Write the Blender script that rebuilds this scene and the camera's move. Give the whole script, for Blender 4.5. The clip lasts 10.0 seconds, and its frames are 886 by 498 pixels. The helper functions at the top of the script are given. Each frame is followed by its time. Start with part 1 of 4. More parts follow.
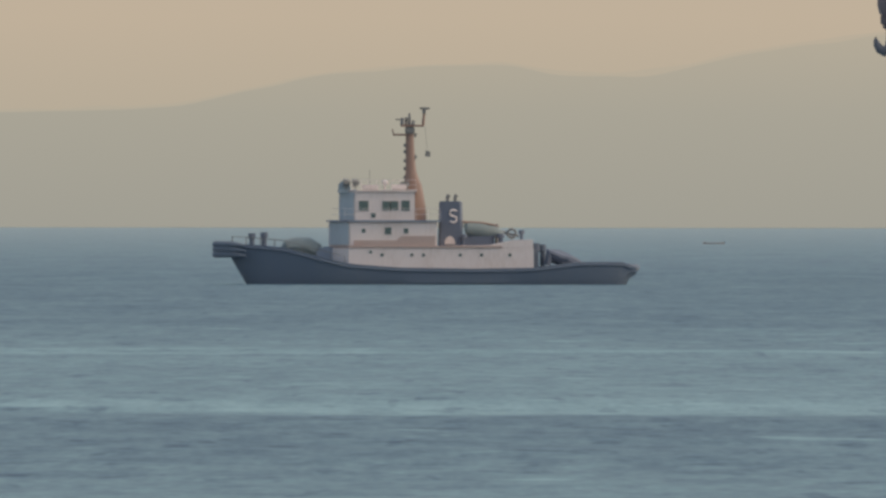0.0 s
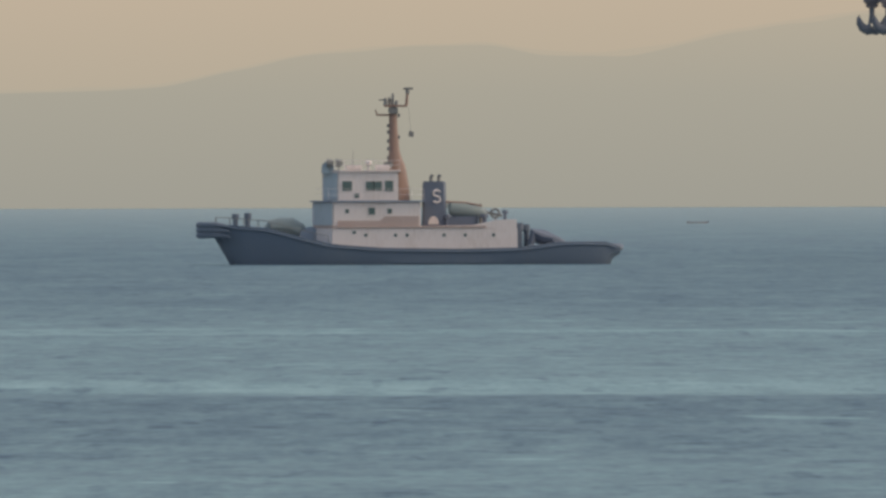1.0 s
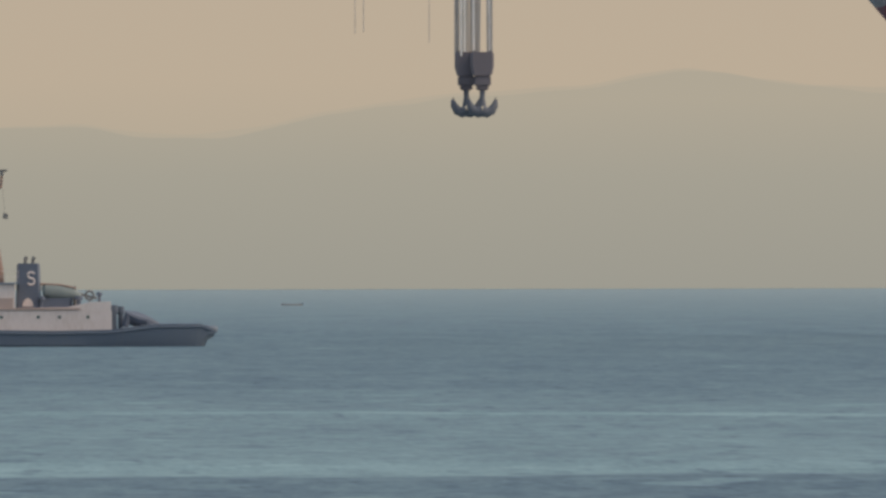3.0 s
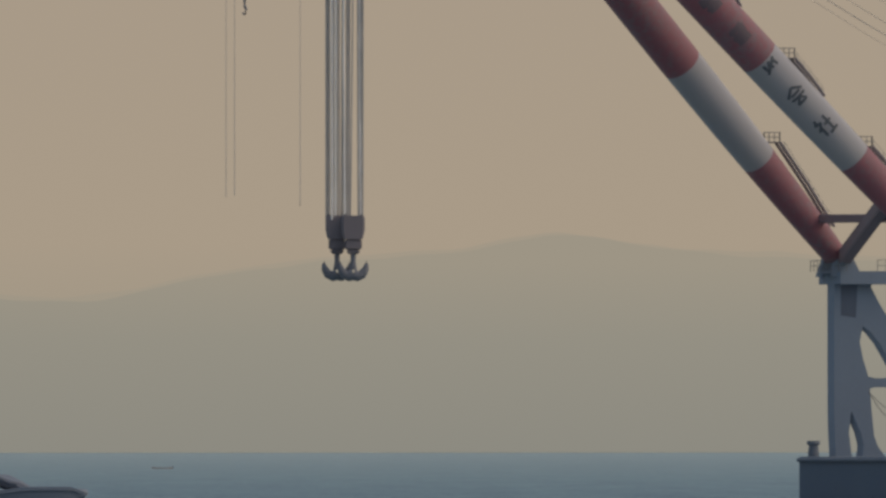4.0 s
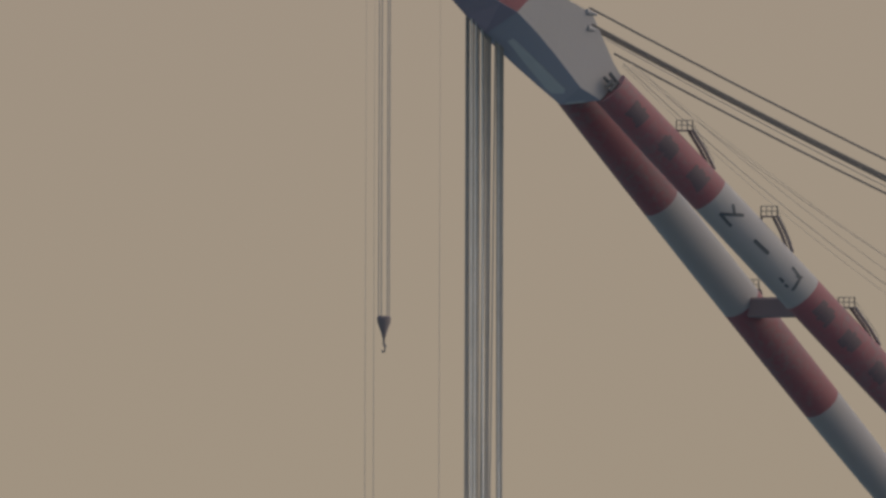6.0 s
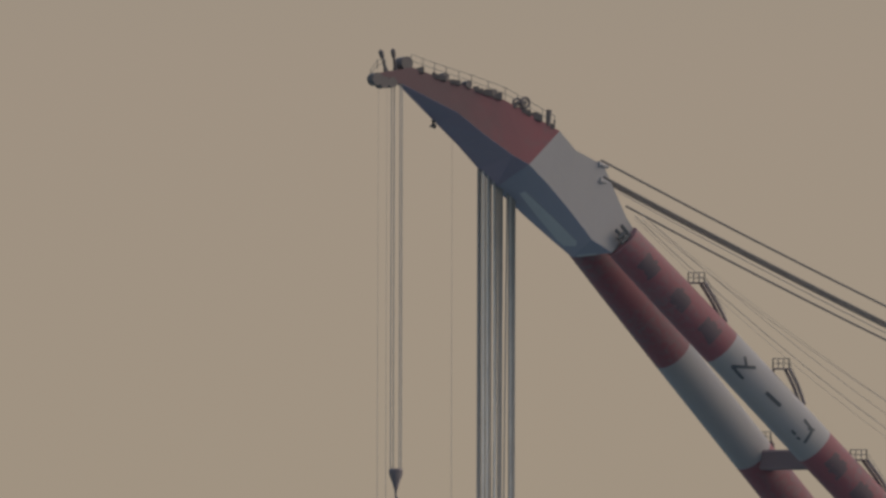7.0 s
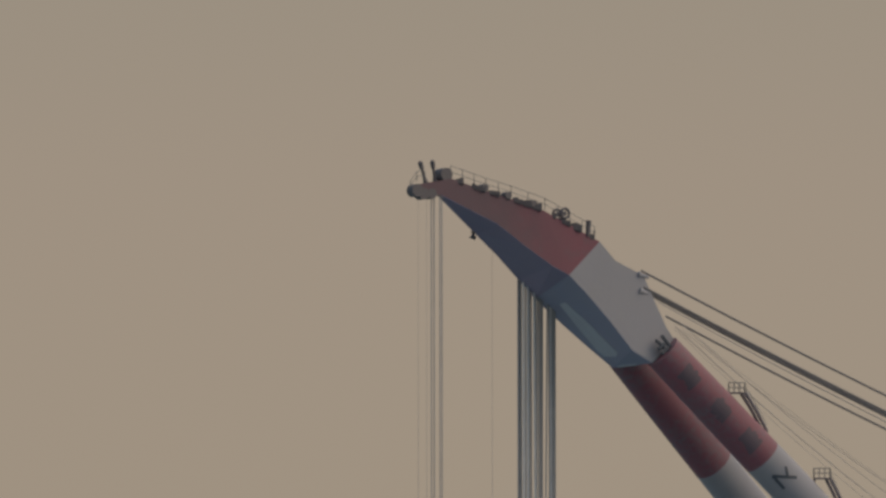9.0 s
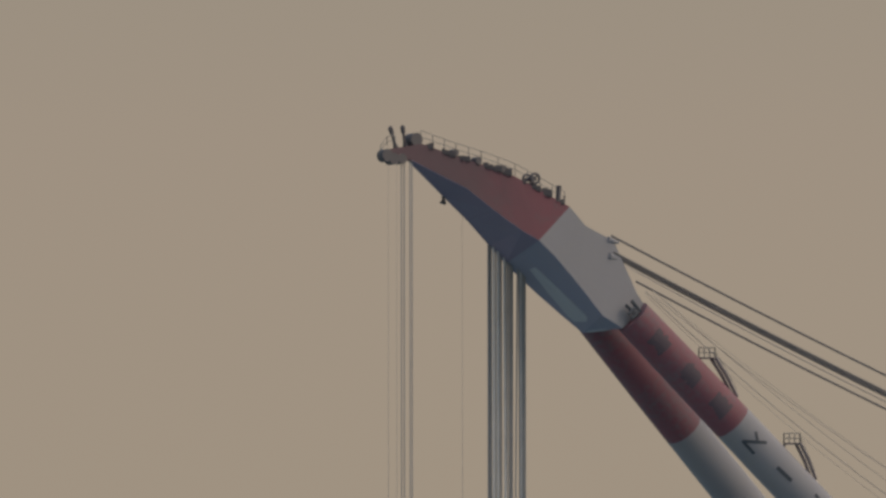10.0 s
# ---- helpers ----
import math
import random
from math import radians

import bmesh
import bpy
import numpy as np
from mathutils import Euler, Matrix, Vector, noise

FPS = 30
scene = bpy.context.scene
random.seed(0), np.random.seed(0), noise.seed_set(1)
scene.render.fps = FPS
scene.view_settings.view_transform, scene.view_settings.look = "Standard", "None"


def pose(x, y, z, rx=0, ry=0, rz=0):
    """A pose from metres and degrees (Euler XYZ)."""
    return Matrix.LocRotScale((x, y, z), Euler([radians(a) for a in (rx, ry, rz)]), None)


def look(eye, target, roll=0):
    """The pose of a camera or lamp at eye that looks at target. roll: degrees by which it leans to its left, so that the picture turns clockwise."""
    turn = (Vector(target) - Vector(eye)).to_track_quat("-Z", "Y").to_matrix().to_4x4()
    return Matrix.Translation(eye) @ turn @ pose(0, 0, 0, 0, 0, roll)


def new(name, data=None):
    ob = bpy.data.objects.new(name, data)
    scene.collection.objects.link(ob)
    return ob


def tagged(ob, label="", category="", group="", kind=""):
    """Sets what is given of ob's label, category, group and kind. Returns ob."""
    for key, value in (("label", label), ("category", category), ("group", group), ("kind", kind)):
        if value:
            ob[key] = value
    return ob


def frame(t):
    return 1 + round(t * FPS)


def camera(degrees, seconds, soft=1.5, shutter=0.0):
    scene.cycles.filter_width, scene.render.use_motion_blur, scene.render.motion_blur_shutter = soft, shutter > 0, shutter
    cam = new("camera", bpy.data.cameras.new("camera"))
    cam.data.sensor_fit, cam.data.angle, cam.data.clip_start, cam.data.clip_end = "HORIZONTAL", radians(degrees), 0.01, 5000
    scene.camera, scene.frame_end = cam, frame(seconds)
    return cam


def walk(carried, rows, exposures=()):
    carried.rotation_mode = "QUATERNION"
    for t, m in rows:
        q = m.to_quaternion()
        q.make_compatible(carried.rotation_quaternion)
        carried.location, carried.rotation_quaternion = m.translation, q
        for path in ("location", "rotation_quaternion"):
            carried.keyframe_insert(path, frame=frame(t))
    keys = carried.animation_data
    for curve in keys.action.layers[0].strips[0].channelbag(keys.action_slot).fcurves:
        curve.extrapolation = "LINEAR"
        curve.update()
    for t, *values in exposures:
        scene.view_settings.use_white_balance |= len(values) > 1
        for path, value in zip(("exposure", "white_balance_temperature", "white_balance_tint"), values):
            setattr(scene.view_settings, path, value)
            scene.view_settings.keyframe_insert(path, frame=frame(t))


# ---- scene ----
# The camera stands on the shore and turns: a long lens, swept from a tug up a floating crane.
EYE = (0, 0, 5.25)
cam = camera(5.0, 10.0, soft=2.9)
TURNS = [
    (0, 0.0, -0.1826, 0.05), (0.1, -0.0693, -0.2197, 0.032), (0.2, -0.0448, -0.23, 0.014), (0.3, -0.0565, -0.2874, -0.004),
    (0.4, -0.0451, -0.2897, -0.022), (0.5, 0.0223, -0.3004, -0.04), (0.6, 0.0767, -0.2782, -0.062), (0.7, 0.0742, -0.2516, -0.084),
    (0.8, 0.0377, -0.2617, -0.106), (0.9, -0.0608, -0.259, -0.128), (1, -0.0918, -0.2952, -0.15), (1.1, -0.1067, -0.277, -0.15),
    (1.2, -0.0831, -0.2566, -0.15), (1.3, -0.0266, -0.2253, -0.15), (1.4, -0.0889, -0.1557, -0.15), (1.5, -0.0119, -0.1634, -0.15),
    (1.6, -0.0089, -0.1234, -0.108), (1.7, -0.0878, -0.1347, -0.066), (1.8, -0.0959, -0.1669, -0.024), (1.9, -0.3204, -0.0996, 0.018),
    (2, -0.4974, -0.0977, 0.06), (2.1, -0.7768, -0.0567, 0.044), (2.2, -0.9405, -0.0035, 0.028), (2.3, -1.2111, -0.0208, 0.012),
    (2.4, -1.3303, -0.0346, -0.004), (2.5, -1.4504, -0.0347, -0.02), (2.6, -1.598, -0.0323, -0.055), (2.7, -1.8738, 0.0214, -0.09),
    (3.8, -2.9342, 0.7861, -0.08), (3.9, -3.0869, 0.9662, -0.05), (4, -3.1139, 1.0874, -0.02), (4.1, -3.1621, 1.2341, 0.0),
    (4.2, -3.21, 1.3388, -0.064), (4.3, -3.2063, 1.401, -0.086), (4.4, -3.1996, 1.4627, -0.108), (4.5, -3.1723, 1.519, -0.13),
    (4.6, -3.1897, 1.5903, -0.122), (4.7, -3.2021, 1.6878, -0.114), (4.8, -3.2062, 1.7831, -0.106), (4.9, -3.1801, 1.8894, -0.098),
    (5, -3.14, 1.9493, -0.09), (5.1, -3.006, 2.0628, -0.06), (5.2, -2.8619, 2.1553, 0.0), (5.3, -2.7062, 2.2625, -0.0), (5.4, -2.5648, 2.3937, 0.03),
    (5.5, -2.4392, 2.4977, 0.06), (5.6, -2.3422, 2.6057, 0.084), (5.7, -2.3362, 2.6572, 0.108), (5.8, -2.3218, 2.7569, 0.132),
    (5.9, -2.3283, 2.8704, 0.156), (6, -2.3264, 2.9946, 0.18), (6.1, -2.3311, 3.1089, 0.185), (6.2, -2.3247, 3.2186, 0.19),
    (7.3, -2.1611, 4.0695, 0.12), (7.4, -2.0787, 4.1504, 0.07), (7.5, -2.0241, 4.2344, 0.02), (7.6, -1.9969, 4.2812, 0.046),
    (7.7, -2.0058, 4.3086, 0.072), (7.8, -2.0293, 4.3385, 0.098), (7.9, -2.022, 4.3995, 0.124), (8, -1.9976, 4.447, 0.15),
    (8.2, -2.0037, 4.5183, 0.118), (8.3, -2.027, 4.5129, 0.102), (8.5, -2.0067, 4.4484, 0.07), (8.7, -2.016, 4.4811, 0.014),
    (8.8, -2.0419, 4.4846, -0.014), (9, -2.0295, 4.4832, -0.07), (9.2, -2.0217, 4.4604, -0.054), (9.3, -2.0379, 4.4288, -0.046),
    (9.5, -2.0561, 4.3607, -0.03), (9.7, -2.0982, 4.2859, -0.046), (9.8, -2.1363, 4.2695, -0.054), (10, -2.1985, 4.2858, -0.07),
]  # seconds, yaw, pitch, lean
walk(cam, [(t, pose(*EYE, 90 + p, 0, y) @ pose(0, 0, 0, 0, 0, r)) for t, y, p, r in TURNS],
     exposures=[(0, 0.05), (2.7, 0.03), (3.8, -0.31), (4.5, -0.44), (5.0, -0.47), (6.0, -0.53), (10, -0.54)])

# ---- world and sun: a hazy evening, veiled sun to the viewer's right ----
SUN_EL, SUN_AZ = 42.0, 100.0          # azimuth clockwise from +y
world = bpy.data.worlds.new("hazy_evening_sky")
scene.world = world
world.use_nodes = True
wn, wl = world.node_tree.nodes, world.node_tree.links
wn.clear()
sky = wn.new("ShaderNodeTexSky")
sky.sky_type = "NISHITA"
sky.sun_disc = False
sky.sun_elevation, sky.sun_rotation = radians(SUN_EL), radians(SUN_AZ)
sky.dust_density, sky.air_density = 3.0, 1.2
dim = wn.new("ShaderNodeMix")
dim.data_type, dim.blend_type = "RGBA", "MULTIPLY"
dim.inputs[0].default_value = 1.0
dim.inputs[7].default_value = (0.195, 0.181, 0.158, 1)
wl.new(sky.outputs[0], dim.inputs[6])
coord = wn.new("ShaderNodeTexCoord")
sep = wn.new("ShaderNodeSeparateXYZ")
wl.new(coord.outputs["Generated"], sep.inputs[0])
ramp = wn.new("ShaderNodeValToRGB")
ramp.color_ramp.interpolation = "EASE"
ramp.color_ramp.elements[0].position, ramp.color_ramp.elements[0].color = 0.13, (0, 0, 0, 1)
ramp.color_ramp.elements[1].position, ramp.color_ramp.elements[1].color = 0.34, (1, 1, 1, 1)
wl.new(sep.outputs[2], ramp.inputs[0])
haze = wn.new("ShaderNodeValToRGB")     # dust haze close above the horizon
hr = haze.color_ramp
hr.elements[0].position, hr.elements[0].color = 0.0, (0.40, 0.365, 0.29, 1)
hr.elements[1].position, hr.elements[1].color = 0.106, (0.47, 0.40, 0.315, 1)
e = hr.elements.new(0.02)
e.color = (0.51, 0.42, 0.315, 1)
e = hr.elements.new(0.085)
e.color = (0.50, 0.41, 0.32, 1)
wl.new(sep.outputs[2], haze.inputs[0])
blend = wn.new("ShaderNodeMix")
blend.data_type = "RGBA"
wl.new(ramp.outputs[0], blend.inputs[0])
wl.new(haze.outputs[0], blend.inputs[6])
wl.new(dim.outputs[2], blend.inputs[7])
bg = wn.new("ShaderNodeBackground")
wl.new(blend.outputs[2], bg.inputs[0])
out = wn.new("ShaderNodeOutputWorld")
wl.new(bg.outputs[0], out.inputs[0])

sun = new("sun", bpy.data.lights.new("sun", "SUN"))
sun.data.energy, sun.data.angle, sun.data.color = 0.22, radians(18), (1.0, 0.86, 0.74)
a, el = radians(SUN_AZ), radians(SUN_EL)
sun.matrix_world = look((200 * math.sin(a) * math.cos(el), 200 * math.cos(a) * math.cos(el), 200 * math.sin(el)), (0, 0, 0))


# ---- materials ----
def paint(name, colour, rough=0.55, metal=0.0, wear=None, amount=0.35, grain=1.5, bump=0.02, streak=1.0, haze_sheen=0.22):
    """Weathered coating: two scales of variation, wear stains running down, fine relief."""
    m = bpy.data.materials.new(name)
    m.use_nodes = True
    n, l = m.node_tree.nodes, m.node_tree.links
    b = n["Principled BSDF"]
    b.inputs["Roughness"].default_value, b.inputs["Metallic"].default_value = rough, metal
    b.inputs["Diffuse Roughness"].default_value = 0.7
    b.inputs["Sheen Weight"].default_value, b.inputs["Sheen Roughness"].default_value = haze_sheen, 0.9      # haze veil put in as sheen that lifts the dark edges
    tc = n.new("ShaderNodeTexCoord")
    mp = n.new("ShaderNodeMapping")
    mp.inputs["Scale"].default_value = (1, 1, streak)
    l.new(tc.outputs["Object"], mp.inputs[0])
    big, fine = n.new("ShaderNodeTexNoise"), n.new("ShaderNodeTexNoise")
    big.inputs["Scale"].default_value, big.inputs["Detail"].default_value = grain * 0.35, 4
    fine.inputs["Scale"].default_value, fine.inputs["Detail"].default_value = grain * 4, 5
    l.new(mp.outputs[0], big.inputs["Vector"])
    l.new(mp.outputs[0], fine.inputs["Vector"])
    mix = n.new("ShaderNodeMix")
    mix.data_type = "RGBA"
    wear = wear or tuple(c * 0.6 for c in colour)
    mix.inputs[6].default_value, mix.inputs[7].default_value = (*colour, 1), (*wear, 1)
    add = n.new("ShaderNodeMath")
    add.operation = "MULTIPLY"
    l.new(big.outputs[0], add.inputs[0])
    l.new(fine.outputs[0], add.inputs[1])
    rng = n.new("ShaderNodeMapRange")
    rng.inputs[1].default_value, rng.inputs[2].default_value = 0.2, 0.42
    rng.inputs[3].default_value, rng.inputs[4].default_value = 0.0, amount
    l.new(add.outputs[0], rng.inputs[0])
    l.new(rng.outputs[0], mix.inputs[0])
    l.new(mix.outputs[2], b.inputs["Base Color"])
    if bump:
        bp = n.new("ShaderNodeBump")
        bp.inputs["Strength"].default_value, bp.inputs["Distance"].default_value = 0.4, bump
        l.new(fine.outputs[0], bp.inputs["Height"])
        l.new(bp.outputs[0], b.inputs["Normal"])
    return m


HULL = paint("faded_navy_hull", (0.106, 0.150, 0.216), 0.9, wear=(0.130, 0.165, 0.212), amount=0.5, streak=0.3, haze_sheen=0.12)
WHITE = paint("off_white_paint", (0.78, 0.70, 0.675), 0.5, wear=(0.52, 0.42, 0.36), amount=0.35, streak=0.3)
GREYBLUE = paint("blue_grey_paint", (0.245, 0.305, 0.395), 0.8, wear=(0.205, 0.255, 0.325), streak=0.3, haze_sheen=0.15)
PALEBLUE = paint("pale_blue_paint", (0.43, 0.50, 0.55), 0.6, streak=0.3)
ORANGE = paint("faded_orange_paint", (0.30, 0.165, 0.115), 0.65, wear=(0.21, 0.155, 0.135))
BUFF = paint("buff_deck_paint", (0.46, 0.35, 0.315), 0.7, wear=(0.56, 0.47, 0.43))
NAVY = paint("navy_funnel_paint", (0.085, 0.118, 0.185), 0.6)
RUBBER = paint("black_rubber", (0.150, 0.185, 0.24), 0.9, bump=0.04, haze_sheen=0.08)
GREEN = paint("grey_green_canvas", (0.235, 0.285, 0.28), 0.85, bump=0.05)
STEEL = paint("dark_galvanised_steel", (0.19, 0.19, 0.185), 0.6, 0.0)
RED = paint("signal_red_paint", (0.268, 0.064, 0.092), 0.75, wear=(0.195, 0.112, 0.138), amount=1.0, grain=0.55, haze_sheen=0.18)
# the legs' red, set a little darker for the head
HEADRED = paint("weathered_maroon_paint", (0.245, 0.058, 0.088), 0.75, wear=(0.175, 0.082, 0.106), amount=1.0, grain=0.35, haze_sheen=0.14)
head_tree = HEADRED.node_tree
gn, gl = head_tree.nodes, head_tree.links
gco, gsep, gmap, gmix = gn.new("ShaderNodeTexCoord"), gn.new("ShaderNodeSeparateXYZ"), gn.new("ShaderNodeMapRange"), gn.new("ShaderNodeMix")
gnoise, gadd = gn.new("ShaderNodeTexNoise"), gn.new("ShaderNodeMath")
gnoise.inputs["Scale"].default_value, gnoise.inputs["Detail"].default_value = 0.5, 4
gadd.operation, gadd.inputs[1].default_value = "MULTIPLY_ADD", 5.0
gl.new(gco.outputs["Object"], gsep.inputs[0])
gl.new(gco.outputs["Object"], gnoise.inputs["Vector"])
gl.new(gnoise.outputs[0], gadd.inputs[0])
gl.new(gsep.outputs[0], gadd.inputs[2])
gl.new(gadd.outputs[0], gmap.inputs[0])
gmap.inputs[1].default_value, gmap.inputs[2].default_value = -48.0, -40.5
gmap.inputs[3].default_value, gmap.inputs[4].default_value = 0.85, 0.0
gmix.data_type = "RGBA"
gmix.inputs[7].default_value = (0.112, 0.058, 0.076, 1)      # darker maroon towards the nose
gbase = gn["Principled BSDF"].inputs["Base Color"]
gl.new(gbase.links[0].from_socket, gmix.inputs[6])
gl.new(gmap.outputs[0], gmix.inputs[0])
gl.new(gmix.outputs[2], gbase)
CRANEWHITE = paint("crane_white_paint", (0.340, 0.330, 0.362), 0.75, wear=(0.365, 0.35, 0.345), amount=0.5, grain=0.8, haze_sheen=0.22)
# pale tone that stands for light along the far tube's root
LITRIDGE = paint("lit_ridge_paint", (0.50, 0.52, 0.56), 0.75, wear=(0.40, 0.41, 0.46), amount=0.6)
# red of the legs darkened: the cross members' shade is in the colour
SHADERED = paint("shaded_red_paint", (0.20, 0.115, 0.135), 0.7, wear=(0.165, 0.11, 0.125))
# white and maroon of the head's underside with its shade put into the colour
SHADEBLUE = paint("slate_shade_paint", (0.295, 0.300, 0.405), 0.7, wear=(0.34, 0.32, 0.39), amount=0.4, grain=0.8, haze_sheen=0.14)
SHADEINDIGO = paint("indigo_shade_paint", (0.265, 0.215, 0.325), 0.75, wear=(0.30, 0.225, 0.30), amount=0.5, grain=0.5, haze_sheen=0.14)
BLOCKPAINT = paint("maroon_block_paint", (0.205, 0.175, 0.198), 0.75, wear=(0.175, 0.155, 0.175), haze_sheen=0.12)
ROPE = paint("greased_wire_rope", (0.45, 0.42, 0.40), 0.8, bump=0)
STAY = paint("tarred_stay_rope", (0.16, 0.145, 0.145), 0.75, bump=0)
ROPELIGHT = paint("pale_wire_rope", (0.88, 0.85, 0.82), 0.5, bump=0)
LUFF = paint("dusty_wire_rope", (0.50, 0.45, 0.41), 0.9, bump=0)
MARK = paint("dark_marking_paint", (0.09, 0.105, 0.13), 0.6, bump=0, haze_sheen=0.04)
MARKRED = paint("worn_dark_marking", (0.145, 0.098, 0.122), 0.65, bump=0, haze_sheen=0.08)
DARKFITTING = paint("dark_fittings_paint", (0.115, 0.095, 0.102), 0.8, wear=(0.09, 0.08, 0.088))
FORGED = paint("forged_steel_hook", (0.17, 0.18, 0.215), 0.6, haze_sheen=0.05)
GLASS = bpy.data.materials.new("dark_window_glass")
GLASS.use_nodes = True
GLASS.node_tree.nodes["Principled BSDF"].inputs["Base Color"].default_value = (0.10, 0.15, 0.15, 1)
GLASS.node_tree.nodes["Principled BSDF"].inputs["Roughness"].default_value = 0.08


# ---- mesh helpers ----
def part(name, bm, material, parent=None, label="", smooth=True):
    """Links a bmesh as one mesh object under a thing or a part."""
    bmesh.ops.recalc_face_normals(bm, faces=bm.faces[:])
    me = bpy.data.meshes.new(name)
    bm.to_mesh(me)
    bm.free()
    me.materials.append(material)
    if smooth:
        for p in me.polygons:
            p.use_smooth = True
        me.set_sharp_from_angle(angle=radians(35))
    ob = new(name, me)
    if parent:
        ob.parent = parent
    return tagged(ob, label)


def thing(name, place, label, category, group="", kind=""):
    ob = new(name)
    ob.location = place
    return tagged(ob, label, category, group, kind)


def sweep(bm, pts, radii, seg=8, cap=True, squash=1.0):
    """A round bar along pts; radii one or many."""
    pts = [Vector(p) for p in pts]
    if not hasattr(radii, "__len__"):
        radii = [radii] * len(pts)
    rings = []
    for i, p in enumerate(pts):
        d = (pts[min(i + 1, len(pts) - 1)] - pts[max(i - 1, 0)]).normalized()
        side = d.cross(Vector((0, 0, 1)))
        side = side.normalized() if side.length > 0.05 else Vector((1, 0, 0))
        up = side.cross(d)
        rings.append([bm.verts.new(p + radii[i] * (math.cos(k * math.tau / seg) * side + squash * math.sin(k * math.tau / seg) * up)) for k in range(seg)])
    for a, b in zip(rings, rings[1:]):
        for k in range(seg):
            bm.faces.new((a[k], a[(k + 1) % seg], b[(k + 1) % seg], b[k]))
    if cap:
        bm.faces.new(rings[0])
        bm.faces.new(rings[-1])
    return bm


def box(bm, lo, hi, bevel=0.0):
    """An upright box from corner to corner, its edges bevelled."""
    r = bmesh.ops.create_cube(bm, size=1)
    c = [(a + b) / 2 for a, b in zip(lo, hi)]
    s = [abs(b - a) for a, b in zip(lo, hi)]
    for v in r["verts"]:
        v.co = Vector((c[i] + v.co[i] * s[i] for i in range(3)))
    if bevel:
        es = list({e for v in r["verts"] for e in v.link_edges})
        bmesh.ops.bevel(bm, geom=es, offset=bevel, segments=2, affect="EDGES")
    return bm


def slab(bm, outline, a, b):
    """A plate: an outline in (x, z) drawn out from a to b along y."""
    lo = [bm.verts.new((x, a, z)) for x, z in outline]
    hi = [bm.verts.new((x, b, z)) for x, z in outline]
    n = len(lo)
    bm.faces.new(lo)
    bm.faces.new(hi)
    for i in range(n):
        bm.faces.new((lo[i], lo[(i + 1) % n], hi[(i + 1) % n], hi[i]))
    return bm


def loft(bm, sections, cap=True):
    rings = [[bm.verts.new(p) for p in s] for s in sections]
    n = len(rings[0])
    for a, b in zip(rings, rings[1:]):
        for k in range(n):
            bm.faces.new((a[k], a[(k + 1) % n], b[(k + 1) % n], b[k]))
    if cap:
        bm.faces.new(rings[0])
        bm.faces.new(rings[-1])
    return bm


def B():
    return bmesh.new()


def lerp(p, q, t):
    return tuple(a + (b - a) * t for a, b in zip(p, q))


